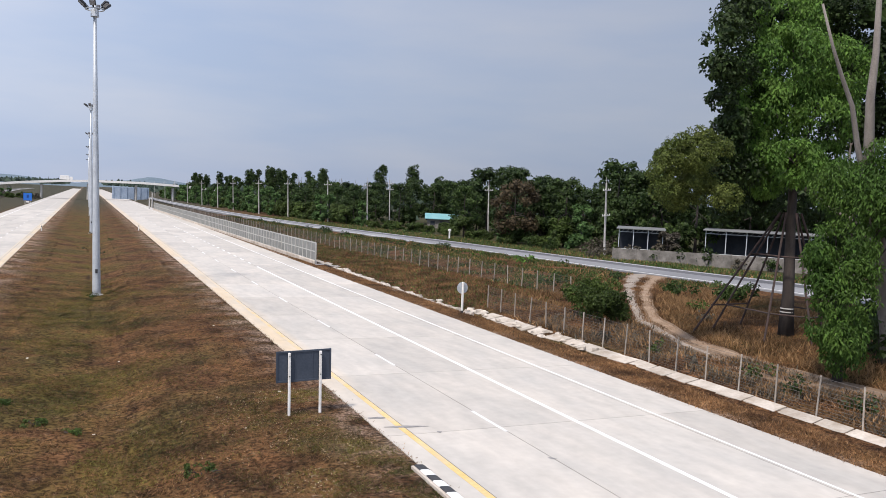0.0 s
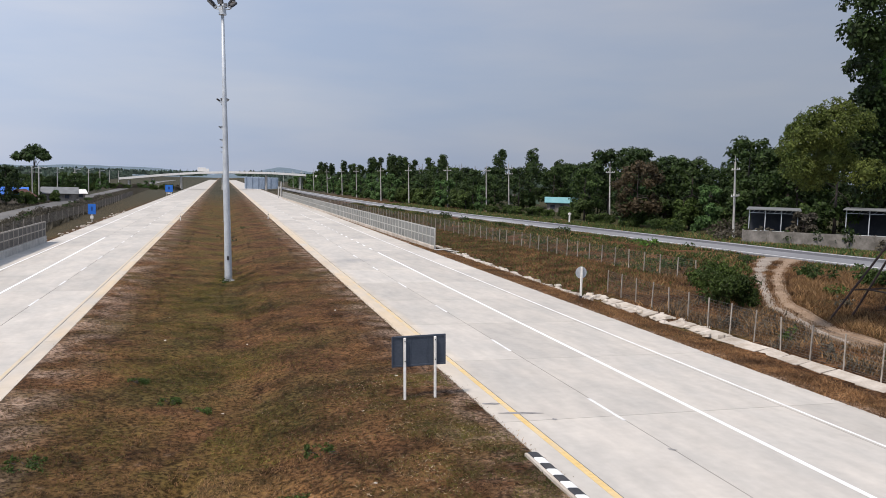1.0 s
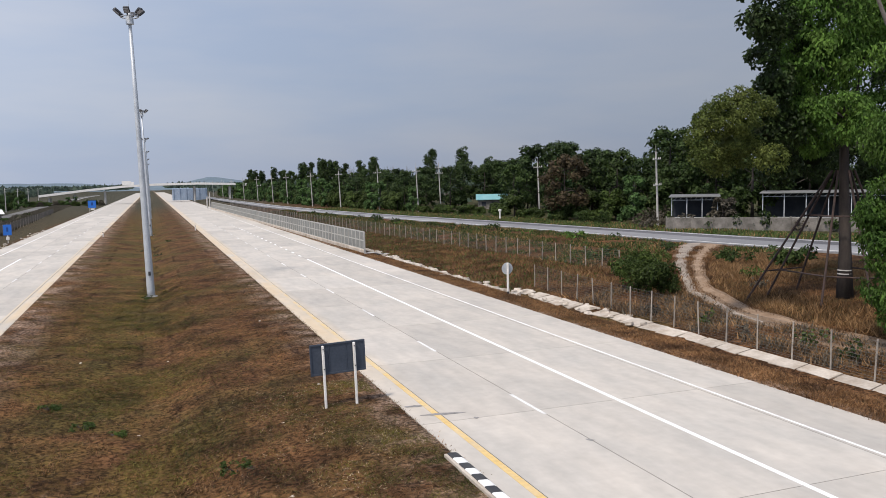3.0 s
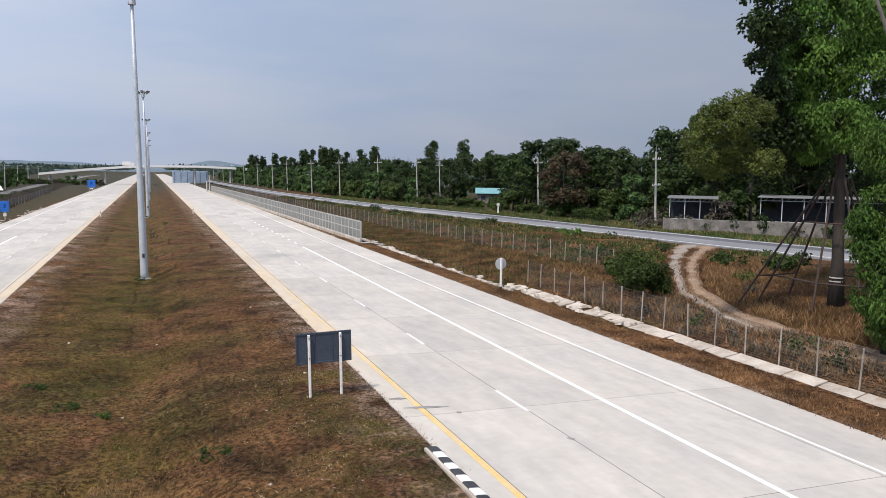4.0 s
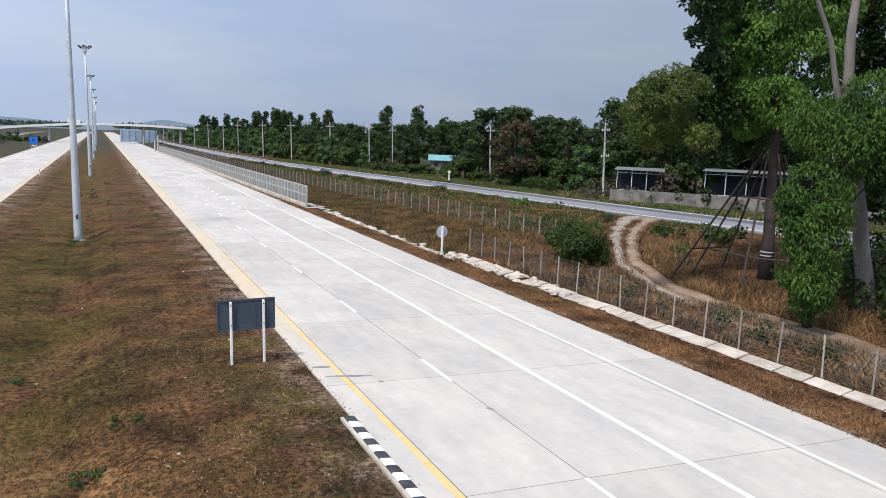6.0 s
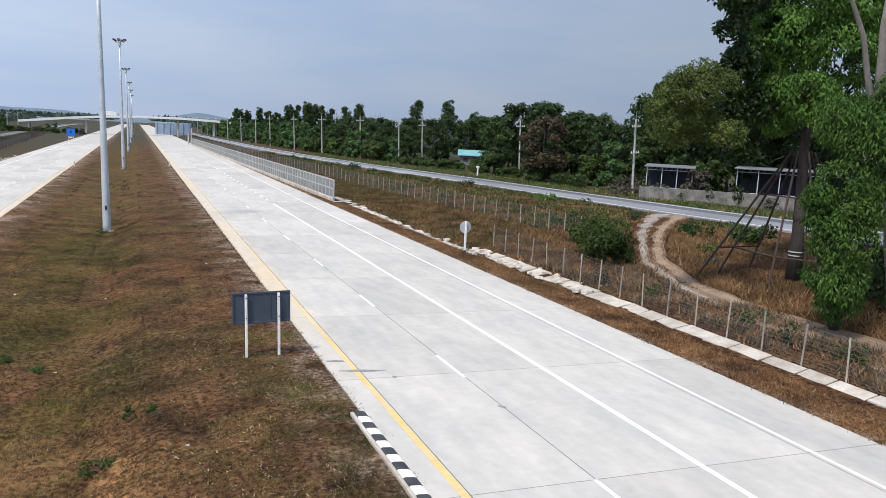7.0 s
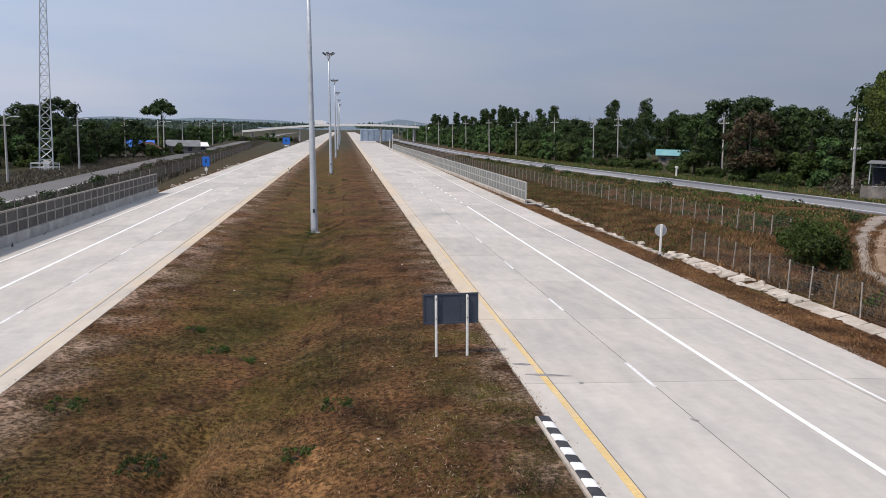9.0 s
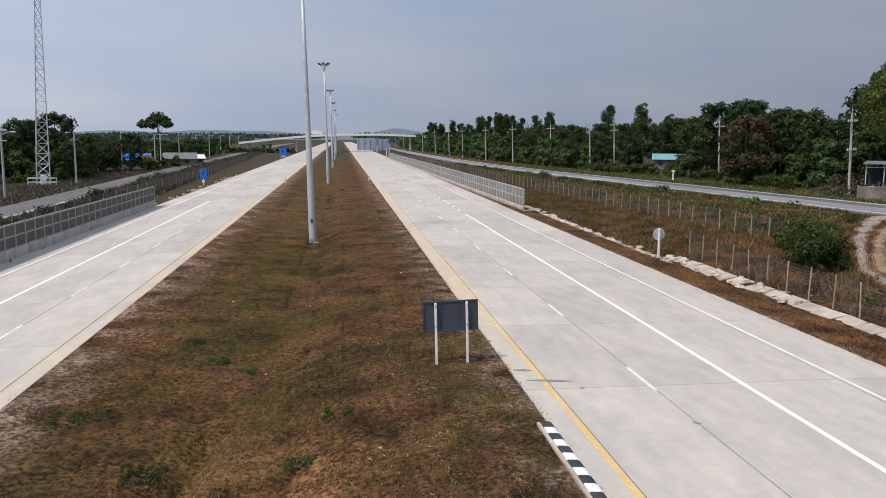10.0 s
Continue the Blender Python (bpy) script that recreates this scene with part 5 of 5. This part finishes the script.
def rubble(count, region, smin, smax, seed, label):
    rnd = random.Random(seed)
    verts, faces = [], []
    for _ in range(count):
        x, y, z = region(rnd)
        s = rnd.uniform(smin, smax)
        i = len(verts)
        a = rnd.random() * 3
        for sx, sy, sz in ((-1, -1, -1), (1, -1, -1), (1, 1, -1), (-1, 1, -1), (-.8, -.7, 1), (.7, -.8, 1), (.8, .7, 1), (-.7, .8, 1)):
            px, py, pz = sx * s * rnd.uniform(.7, 1.2), sy * s * rnd.uniform(.8, 1.5), sz * s * rnd.uniform(.3, .55)
            verts.append((x + px * math.cos(a) - py * math.sin(a), y + px * math.sin(a) + py * math.cos(a), z + pz))
        for f in ((0, 3, 2, 1), (4, 5, 6, 7), (0, 1, 5, 4), (1, 2, 6, 5), (2, 3, 7, 6), (3, 0, 4, 7)):
            faces.append(tuple(i + k for k in f))
    tagged(new("rubble", pydata("rubble", verts, faces, STONE)), label, "rubble", kind="stuff")


rubble(230, lambda r: (lambda y: (22.4 + (y - 57) * 0.012 + r.gauss(0, 0.3), y, -0.2))(r.uniform(55, 104)), 0.12, 0.34, 11, "line of broken pale concrete rubble along the drain")
rubble(34, lambda r: (23.9 + r.gauss(0, 0.5), r.uniform(40, 58), -0.1), 0.10, 0.24, 12, "scattered broken concrete chunks by the fence")
rubble(60, lambda r: (lambda y: (-26.4 + r.gauss(0, 0.5), y, -0.5))(r.uniform(110, 200)), 0.06, 0.2, 13, "pale stones along the verge")
rubble(9, lambda r: (lambda x, y: (x, y, land(x, y)))(r.uniform(-9, 3), r.uniform(16, 60)), 0.03, 0.07, 14, "small stones and litter in the dry grass")

# ---- sandy track ----
ty = [27.0, 30.5, 34.6, 40.4, 46.8, 51, 55.4, 61, 67.0, 71, 74]
t_l = [27.4, 27.4, 27.7, 29.3, 31.6, 34.2, 37.0, 41.0, 45.6, 49.0, 52.0]
t_r = [30.4, 30.3, 30.3, 31.4, 34.0, 36.8, 40.2, 44.8, 51.0, 55.0, 58]


def track_z(a, b, y):
    return (max(land(a - 0.3, y), land(a, y)) + 0.09, max(land(b, y), land(b + 0.3, y)) + 0.09)


yy = [float(v) for v in np.arange(8, 74.1, 1.0)]
tl = [interp(v, [8, 20] + ty, [26.2, 26.3] + t_l) + 0.25 * noise.noise((v * 0.4, 0.0, 0.0)) for v in yy]
tr = [interp(v, [8, 20] + ty, [30.0, 30.0] + t_r) + 0.25 * noise.noise((v * 0.4, 9.0, 0.0)) for v in yy]
strip("path", yy, tl, tr, track_z, DIRT, "earthy vehicle track curving up to the frontage road", "track", 0.3)


def rut(name, a, b, material, label, y0):
    """A bare wheel rut between two shares of the track's width, narrowing out at its near end."""
    ys = [v for v in yy if v >= y0]
    le, ri = [], []
    for v in ys:
        p, q = interp(v, yy, tl), interp(v, yy, tr)
        g = min(1.0, (v - y0) / 8.0 + 0.25)
        c = p + (q - p) * (a + b) / 2 + 0.15 * noise.noise((v * 0.7, a * 9, 1.0))
        w = (q - p) * (b - a) / 2 * g * (1 + 0.35 * noise.noise((v * 1.1, b * 9, 4.0)))
        le.append(c - w)
        ri.append(c + w)

    def rut_z(x0, x1, y):
        p, q = interp(y, yy, tl), interp(y, yy, tr)
        z0, z1 = track_z(p, q, y)
        return (z0 + (z1 - z0) * (x0 - p) / (q - p) + 0.012, z0 + (z1 - z0) * (x1 - p) / (q - p) + 0.012)
    strip(name, ys, le, ri, rut_z, material, label, "track", 0.02)


rut("wheel_rut", 0.10, 0.42, PALEDIRT, "pale grey sandy wheel rut of the track", 36)
rut("wheel_rut", 0.60, 0.90, ORANGED, "orange-brown sandy wheel rut of the track", 30)

# ---- bushes ----
def bush(x, y, w, h, leaf, seed, label, n=9, per=30, size=0.28, category="bush", billow=(0.28, 0.45)):
    rnd = random.Random(seed)
    lobes = [(rnd.uniform(-1, 1) * w * 0.6, rnd.uniform(-1, 1) * w * 0.6, h * rnd.uniform(0.2, 0.75), min(w, h) * rnd.uniform(*billow)) for _ in range(n)]
    br = [([(0, 0, -0.2), (a * 0.5, b * 0.5, c * 0.5), (a, b, c)], 0.03) for a, b, c, r in lobes[:6]]
    tree("bush", label, (x, y, land(x, y)), [], 0, br, lobes, leaf, BARKD, per, size, seed, category)


bush(30.6, 51.0, 2.6, 3.9, LEAFU, 61, "dense green bush beside the sandy track", 44, 70, 0.18, billow=(0.13, 0.27))
bush(29.5, 47.6, 2.4, 3.0, LEAFU, 62, "dense green bush beside the sandy track", 40, 70, 0.17, billow=(0.13, 0.28))
bush(45.2, 50.5, 1.8, 2.0, LEAFM, 64, "green bush behind the propped tree", 9, 24, 0.3)
bush(43.6, 56.0, 1.8, 1.3, LEAFM, 65, "low green bush beside the track", 9, 22, 0.28)
bush(45.2, 67.5, 0.9, 1.6, LEAFD, 66, "small dark shrub at the edge of the road", 6, 24, 0.25)
bush(36.5, 66.0, 2.2, 1.3, LEAFM, 67, "low green bush on the bank", 9, 20, 0.28)
for i, (x, y, s) in enumerate(((-1.5, 25.9, 0.6), (-2.55, 22.5, 0.6), (-10.5, 26.7, 0.7), (-7.0, 22.2, 0.75), (-8.2, 37.2, 0.5), (-6.7, 34.3, 0.45), (-10.6, 20.5, 0.6), (-5.4, 33.0, 0.35))):
    bush(x, y, s * 1.5, 0.17, LEAFU, 70 + i, "low dark green weed clump in dry grass", 70, 260, 0.075, "weed")
for i, (x, y, w, h, lf) in enumerate(((-33.5, 92, 1.4, 2.4, LEAFD), (-34, 101, 1.2, 1.8, LEAFM), (-34.5, 112, 1.6, 2.8, LEAFD), (-34, 126, 1.4, 1.6, LEAFG), (-34.5, 84, 1.6, 1.6, LEAFM), (-35, 140, 1.6, 1.8, LEAFG), (-37, 165, 1.8, 2.0, LEAFG), (-36, 150, 1.3, 2.2, LEAFG), (-50, 262, 2.4, 2.2, LEAFY), (-48, 258, 2.0, 1.8, LEAFY))):
    bush(x, y, w, h, lf, 90 + i, "scrubby roadside shrub beside the frontage road", 8, 16, 0.32)
for i, (x, y, w, h, lf) in enumerate(((70.2, 92.2, 1.3, 2.6, LEAFM), (72.6, 89.6, 1.4, 3.0, LEAFD), (75.0, 87.2, 1.6, 3.2, LEAFD), (66.0, 96.0, 1.2, 2.4, LEAFG), (67.4, 94.0, 1.2, 3.0, LEAFG), (80.5, 80.4, 1.2, 2.0, LEAFM), (78, 83.2, 1.0, 1.6, LEAFG), (64.5, 98.5, 1.6, 2.6, LEAFG), (72.5, 107, 2.2, 3.4, LEAFG), (70.5, 110, 2.0, 3.0, LEAFG), (66, 113, 1.8, 2.6, LEAFM), (64.5, 118, 1.8, 2.4, LEAFM))):
    bush(x, y, w, h, lf, 160 + i, "straggly shrub growing by the shed wall", 9, 12, 0.34)
for i, (x, y, w, h, lf) in enumerate(((26.4, 42.5, 0.9, 0.8, LEAFG), (26.6, 38.0, 0.8, 0.9, LEAFU), (26.3, 34.2, 1.0, 0.8, LEAFG), (27.3, 31.0, 1.1, 0.9, LEAFU), (26.6, 27.6, 1.1, 1.0, LEAFM), (26.9, 24.2, 1.1, 0.9, LEAFM), (27.2, 20.8, 1.1, 0.8, LEAFG), (39.5, 62.8, 1.3, 0.9, LEAFU), (38.5, 47.5, 1.2, 1.0, LEAFU), (36.0, 44.0, 0.9, 0.8, LEAFG))):
    bush(x, y, w, h, lf, 210 + i, "straggly weeds and brush beside the track", 9, 18, 0.2, "brush")
# Fill-in bushes whose dark leaf colour also carries the shade below the canopy.
for i, (x, y, w, h) in enumerate(((44.6, 32.2, 2.4, 4.4), (47.4, 35.2, 2.6, 4.8), (50.2, 37.6, 2.6, 5.0), (53.0, 40.6, 2.6, 5.0), (34.6, 29.2, 1.8, 3.2), (36.8, 31.4, 2.0, 3.6), (33.6, 26.4, 1.6, 2.4), (39.0, 31.0, 2.2, 3.2))):
    bush(x, y, w, h, LEAFD, 240 + i, "undergrowth below the big trees, shade put into dark leaves", 10, 16, 0.3, "undergrowth")
rl_ = random.Random(16)
for i in range(30):
    y = 112 + i * 7 + rl_.uniform(-3, 3)
    bush(interp(y, LY, L_NEAR) + rl_.uniform(2.0, 5.5), y, rl_.uniform(1.2, 2.0), rl_.uniform(1.0, 2.0), rl_.choice([LEAFG, LEAFG, LEAFM]), 300 + i, "dusty grey-brown scrub beside the frontage road", 7, 10, 0.34)
rb = random.Random(15)
for i in range(26):
    y = 84 + i * 5.2 + rb.uniform(-2, 2)
    bush(interp(y, RY, R_NEAR) - rb.uniform(1.5, 6.5), y, rb.uniform(1.0, 2.0), rb.uniform(0.6, 1.3), rb.choice([LEAFM, LEAFM, LEAFN, LEAFD]), 120 + i, "low scrub on the bank below the road", 7, 12, 0.32)

bush(-4.05, 74.0, 1.1, 0.35, LEAFM, 60, "green weeds at the foot of the lamp mast", 9, 40, 0.2, "weed")
bush(-3.9, 168.8, 1.1, 0.45, LEAFM, 59, "green weeds at the foot of the lamp mast", 7, 20, 0.25, "weed")
for i, (x, y) in enumerate(((-2.9, 118.0), (-1.2, 140.0), (-5.5, 128.0))):
    bush(x, y, 1.0, 0.4, LEAFD, 55 + i, "dark low weed clump in dry grass", 7, 18, 0.25, "weed")


def edge_marker(x, y, z, h):
    root = empty("edge_marker", (x, y, z))
    part("post", tubed([(0, 0, -0.2), (0, 0, h)], [0.09, 0.08], 8), POSTW, root)
    part("band", tubed([(0, 0, h - 0.3), (0, 0, h - 0.15)], [0.094, 0.093], 8), BLACKP, root)
    return tagged(root, "small white edge marker post at the slab edge", "marker post", "edge markers")


edge_marker(4.4, 165.0, 0.0, 1.1)
edge_marker(-12.4, 163.0, -0.5, 1.1)
for x, y, h in ((17.6, 331, 4.6), (19.6, 345, 6.4)):
    root = empty("gate_post", (x, y, -0.1))
    part("column", tubed([(0, 0, -0.4), (0, 0, h)], [0.28, 0.26], 8), GREYC, root)
    part("cap", boxed((-0.35, -0.35, h + 0.002), (0.35, 0.35, h + 0.12), 0.02), GREYC, root)
    tagged(root, "grey concrete post beyond the end of the noise barrier", "post")
rp = random.Random(8)
for k in range(5):
    root = empty("broken_plank", (21.9 + rp.uniform(-0.5, 0.9), 94.2 + rp.uniform(-1.2, 1.6), 0.02), rp.uniform(0, 180))
    part("board", boxed((-0.9, -0.14, 0.0), (0.9, 0.14, 0.07), 0.01), BARKD if k % 2 else GREYC, root)
    tagged(root, "broken dark board lying by the barrier end", "debris", "boards by the barrier end")

# ---- grass ----
def blades(name, label, count, region, lo, hi, material, seed, spread=0.10, lean=0.5, width=0.14):
    rnd = random.Random(seed)
    verts, faces = [], []
    done = 0
    while done < count:
        p = region(rnd)
        if p is None:
            done += 1
            continue
        x, y = p
        z = land(x, y) - 0.02 + relief(x, y)
        for _ in range(3):
            h = rnd.uniform(lo, hi)
            a = rnd.uniform(0, math.tau)
            bx, by = x + rnd.gauss(0, spread), y + rnd.gauss(0, spread)
            dx, dy = math.cos(a), math.sin(a)
            w = h * width
            lx, ly = rnd.gauss(0, lean) * h, rnd.gauss(0, lean) * h
            i = len(verts)
            verts.extend([(bx - dx * w, by - dy * w, z), (bx + dx * w, by + dy * w, z), (bx + lx, by + ly, z + h)])
            faces.append((i, i + 1, i + 2))
        done += 1
    return tagged(new(name, pydata(name, verts, faces, material)), label, "grass", kind="stuff")


def median(rnd):
    y = 12 + 75 * rnd.random() ** 1.7
    x = rnd.uniform(-12.9, 4.95)
    if y < 25.5 and -6.0 < x < -3.2 and rnd.random() < 0.65:
        return None
    # trodden bare along both slab edges
    if (x < -10.2 or x > 3.9) and rnd.random() < 0.6:
        return None
    if noise.noise((x * 1.6, y * 1.1, 0.0)) + 0.7 * noise.noise((x * 4.1, y * 3.1, 5.0)) < -0.05:
        return None
    return (x, y)


def tufted(rnd):
    y = 12 + 60 * rnd.random() ** 1.6
    x = rnd.uniform(-12.6, 4.7)
    if noise.noise((x * 0.9, y * 0.7, 30.0)) + 0.6 * noise.noise((x * 2.6, y * 2.0, 12.0)) < 0.16:
        return None
    return (x, y)


def kerb_side(rnd):
    y = 12 + 22 * rnd.random()
    x = 4.7 - abs(rnd.gauss(0, 2.8))
    if x < -4 or noise.noise((x * 0.6, y * 0.5, 40.0)) < -0.2:
        return None
    return (x, y)


def bare_lip(rnd):
    y = 12 + 14 * rnd.random()
    x = interp(y, [14, 21.5, 27], [-6.2, -5.9, -5.2]) + 0.15 + abs(rnd.gauss(0, 1.7))
    return (x, y)


def green_median(rnd):
    y = 12 + 70 * rnd.random() ** 1.5
    x = rnd.gauss(-5.2, 2.6)
    if not -12.8 < x < 4.8 or (y < 26 and x > -5.9 - 0.4 * noise.noise((y, 0.0, 0.0))) or noise.noise((x * 0.22, y * 0.16, 2.0)) < -0.02:
        return None
    return (x, y)


def verge(rnd):
    y = 10 + 95 * rnd.random() ** 1.4
    return (rnd.uniform(19.8, 23.1), y)


def bank(rnd):
    y = 16 + 80 * rnd.random()
    x = rnd.uniform(25.0, 46)
    a, b = interp(y, yy, tl), interp(y, yy, tr)
    if a - 0.2 < x < b + 0.2 and y < 74:
        return None
    if x < 24.9 or x > interp(y, RY, R_NEAR) - 1:
        return None
    return (x, y)


def straw(rnd):
    x, y = rnd.uniform(30, 50), rnd.uniform(26, 66)
    a, b = interp(y, yy, tl), interp(y, yy, tr)
    if a - 0.6 < x < b + 0.5 or x > interp(y, RY, R_NEAR) - 1.5 or noise.noise((x * 0.2, y * 0.2, 7.0)) < -0.15:
        return None
    return (x, y)


def track_edge(rnd):
    y = 8 + 62 * rnd.random()
    a, b = interp(y, yy, tl), interp(y, yy, tr)
    k = rnd.gauss(rnd.choice((0.0, 0.5, 1.0)), 0.06) if y > 34 else rnd.uniform(-0.1, 1.1)
    return (a + (b - a) * k, y)


def fence_side(rnd):
    y = 10 + 42 * rnd.random()
    x = rnd.uniform(24.9, max(25.5, interp(y, yy, tl) + (0.2 if y > 34 else 2.0)))
    if noise.noise((x * 0.5, y * 0.3, 11.0)) < -0.05:
        return None
    return (x, y)


def far_bank(rnd):
    y = rnd.uniform(62, 250)
    x = rnd.uniform(33.5, max(34, interp(y, RY, R_NEAR) - 0.6))
    if (y < 74 and interp(y, yy, tl) - 0.3 < x < interp(y, yy, tr) + 0.8) or noise.noise((x * 0.3, y * 0.18, 2.0)) < -0.08:
        return None
    return (x, y)


def mown_bank(rnd):
    y = rnd.uniform(58, 250)
    return (rnd.uniform(23.5, 33.5), y)


def ragged(rnd):
    y = 12 + 90 * rnd.random() ** 1.5
    e = abs(rnd.gauss(0, 0.21)) * (1.6 if noise.noise((y * 0.9, 0.0, 4.0)) > 0.1 else 0.7)
    k = rnd.random()
    return (4.9 + e, y) if k < 0.4 else (-12.95 - e, y) if k < 0.7 else (19.9 - e, y)


def beyond_road(rnd):
    y = rnd.uniform(56, 240)
    return (interp(y, RY, R_FAR) + rnd.uniform(0.4, 9), y)


def left_bank(rnd):
    y = rnd.uniform(60, 470)
    return (interp(y, LY, L_NEAR) + rnd.uniform(1.2, 9), y) if y > 112 else (rnd.uniform(-36.5, -27), y)


def left_beyond(rnd):
    y = rnd.uniform(80, 330)
    return (interp(y, LY, L_FAR) - rnd.uniform(0.3, 12), y)


blades("dry_grass", "short dry reddish-brown grass of the median", 190000, median, 0.025, 0.08, DRY, 1, 0.10, 1.1, 0.24)
blades("green_grass", "short yellowish-green grass along the swale", 75000, green_median, 0.03, 0.09, DRYG, 2, 0.10, 0.9, 0.22)
blades("dark_tufts", "dark withered tufts standing in the short grass", 50000, tufted, 0.04, 0.095, TUFT, 31, 0.09, 0.9, 0.22)
blades("straw_tufts", "pale straw grass beside the little runnel", 7000, bare_lip, 0.03, 0.09, DRYT, 32, 0.10, 0.9, 0.18)
blades("kerb_grass", "short olive-green grass beside the painted kerb", 26000, kerb_side, 0.025, 0.07, DRYG, 34, 0.10, 1.0, 0.28)
blades("leaf_litter", "small pale dead leaves scattered in the grass", 5000, kerb_side, 0.025, 0.05, LITTER, 35, 0.25, 1.6, 0.45)
blades("verge_grass", "short dry grass of the road verge", 26000, verge, 0.04, 0.16, DRY, 3, 0.10, 0.6, 0.16)
blades("verge_litter", "pale dry straw and leaf litter on the verge", 9000, verge, 0.03, 0.10, DRYT, 33, 0.10, 1.0, 0.25)
blades("bank_grass", "dry weeds and grass beyond the fence", 30000, bank, 0.08, 0.26, DRY, 4, 0.2, 0.5, 0.10)
blades("straw_grass", "tall straw-coloured grass round the propped tree", 17000, straw, 0.15, 0.52, DRYT, 5, 0.25, 0.6, 0.08)
blades("bank_weeds", "short dry brown grass below the fence", 16000, mown_bank, 0.08, 0.25, DRY, 6, 0.3, 0.6, 0.25)
blades("bank_tufts", "olive-green tufts in the dry grass below the fence", 9000, mown_bank, 0.08, 0.28, LEAFU, 26, 0.3, 0.6, 0.22)
blades("green_scrub", "low dark green scrub on the bank below the road", 30000, far_bank, 0.14, 0.45, LEAFU, 16, 0.3, 0.7, 0.24)
blades("dry_scrub", "low dusty brown scrub on the bank below the road", 14000, far_bank, 0.15, 0.45, DRYT, 17, 0.3, 0.6, 0.25)
blades("track_grass", "dry grass along the middle and edges of the track", 14000, track_edge, 0.06, 0.28, DRY, 21, 0.15, 0.6, 0.14)
blades("fence_weeds", "dull green and brown weeds between fence and track", 4500, fence_side, 0.12, 0.5, LEAFG, 22, 0.2, 0.6, 0.12)
blades("fence_straw", "dry brown weeds between fence and track", 8000, fence_side, 0.12, 0.45, DRYT, 23, 0.2, 0.6, 0.12)
blades("edge_grass", "ragged dry grass creeping over the slab edges", 15000, ragged, 0.03, 0.10, DRY, 18, 0.06, 0.9, 0.2)
blades("roadside_grass", "green and straw roadside grass beyond the road", 15000, beyond_road, 0.2, 0.55, GRASSV, 7, 0.3, 0.5, 0.22)
blades("roadside_straw", "straw-coloured roadside grass beyond the road", 2500, beyond_road, 0.25, 0.6, DRYT, 8, 0.3, 0.5, 0.2)
blades("left_scrub", "grey-brown scrub beside the frontage road", 30000, left_bank, 0.25, 0.9, LEAFG, 9, 0.4, 0.6, 0.2)
blades("left_grass", "grey-green undergrowth beyond the frontage road", 9000, left_beyond, 0.2, 0.6, LEAFG, 10, 0.4, 0.6, 0.2)

# ---- paving slabs ----
def carriageway(name, label, cols, z, y0, rows, pitch, far):
    root = empty(name, (0, 0, 0))
    tagged(root, label, "road", kind="structure")
    for a, b in zip(cols, cols[1:]):
        v = [(x, y, zz) for zz in (-0.25, 0.0) for x, y in ((a + 0.017, 0.014), (b - 0.017, 0.014), (b - 0.017, pitch - 0.014), (a + 0.017, pitch - 0.014))]
        me = pydata("slab", v, [(0, 1, 5, 4), (1, 2, 6, 5), (2, 3, 7, 6), (3, 0, 4, 7), (4, 5, 6, 7)], CONC)
        for k in range(rows):
            piece("slab", me, root, Matrix.Translation((0, y0 + k * pitch, z)))
    yb = y0 + rows * pitch
    part("far_slab", boxed((cols[0], yb, z - 0.25), (cols[-1], far, z)), CONC, root)
    part("joint", boxed((cols[0] + 0.02, y0, z - 0.2), (cols[-1] - 0.02, yb, z - 0.010)), JOINT, root, "dark joint filler")


carriageway("road_1", "pale concrete motorway carriageway of large slabs", [4.95, 6.06, 9.66, 13.05, 16.92, 19.85], 0.0, 16.9 - 9.6 * 3, 33, 9.6, 1500)
carriageway("road_2", "pale concrete motorway carriageway of large slabs", [-26.0, -23.5, -20.1, -16.95, -13.75, -12.95], -0.45, 16.9 - 9.6 * 3, 33, 9.6, 1500)


def smear(pts, w):
    bm = bmesh.new()
    rnd = random.Random(int(pts[0][0] * 100))
    n = 9
    up, lo = [], []
    for k in range(n):
        u = k / (n - 1)
        x, y = pts[0][0] + (pts[1][0] - pts[0][0]) * u, pts[0][1] + (pts[1][1] - pts[0][1]) * u
        ww = w * (0.35 + math.sin(u * math.pi)) * rnd.uniform(0.6, 1.2)
        up.append(bm.verts.new((x, y + ww, 0.009)))
        lo.append(bm.verts.new((x, y - ww, 0.009)))
    for k in range(n - 1):
        bm.faces.new((lo[k], lo[k + 1], up[k + 1], up[k]))
    return bm


for pts, w in ((((5.1, 28.9), (5.8, 28.8)), 0.12), (((5.3, 27.6), (7.0, 27.3)), 0.10), (((7.0, 26.5), (7.2, 26.5)), 0.09), (((9.5, 22.75), (9.75, 22.6)), 0.09)):
    tagged(obj("tar_smear", smear(pts, w), TAR), "dark grey tar smear on the concrete", "stain", kind="structure")
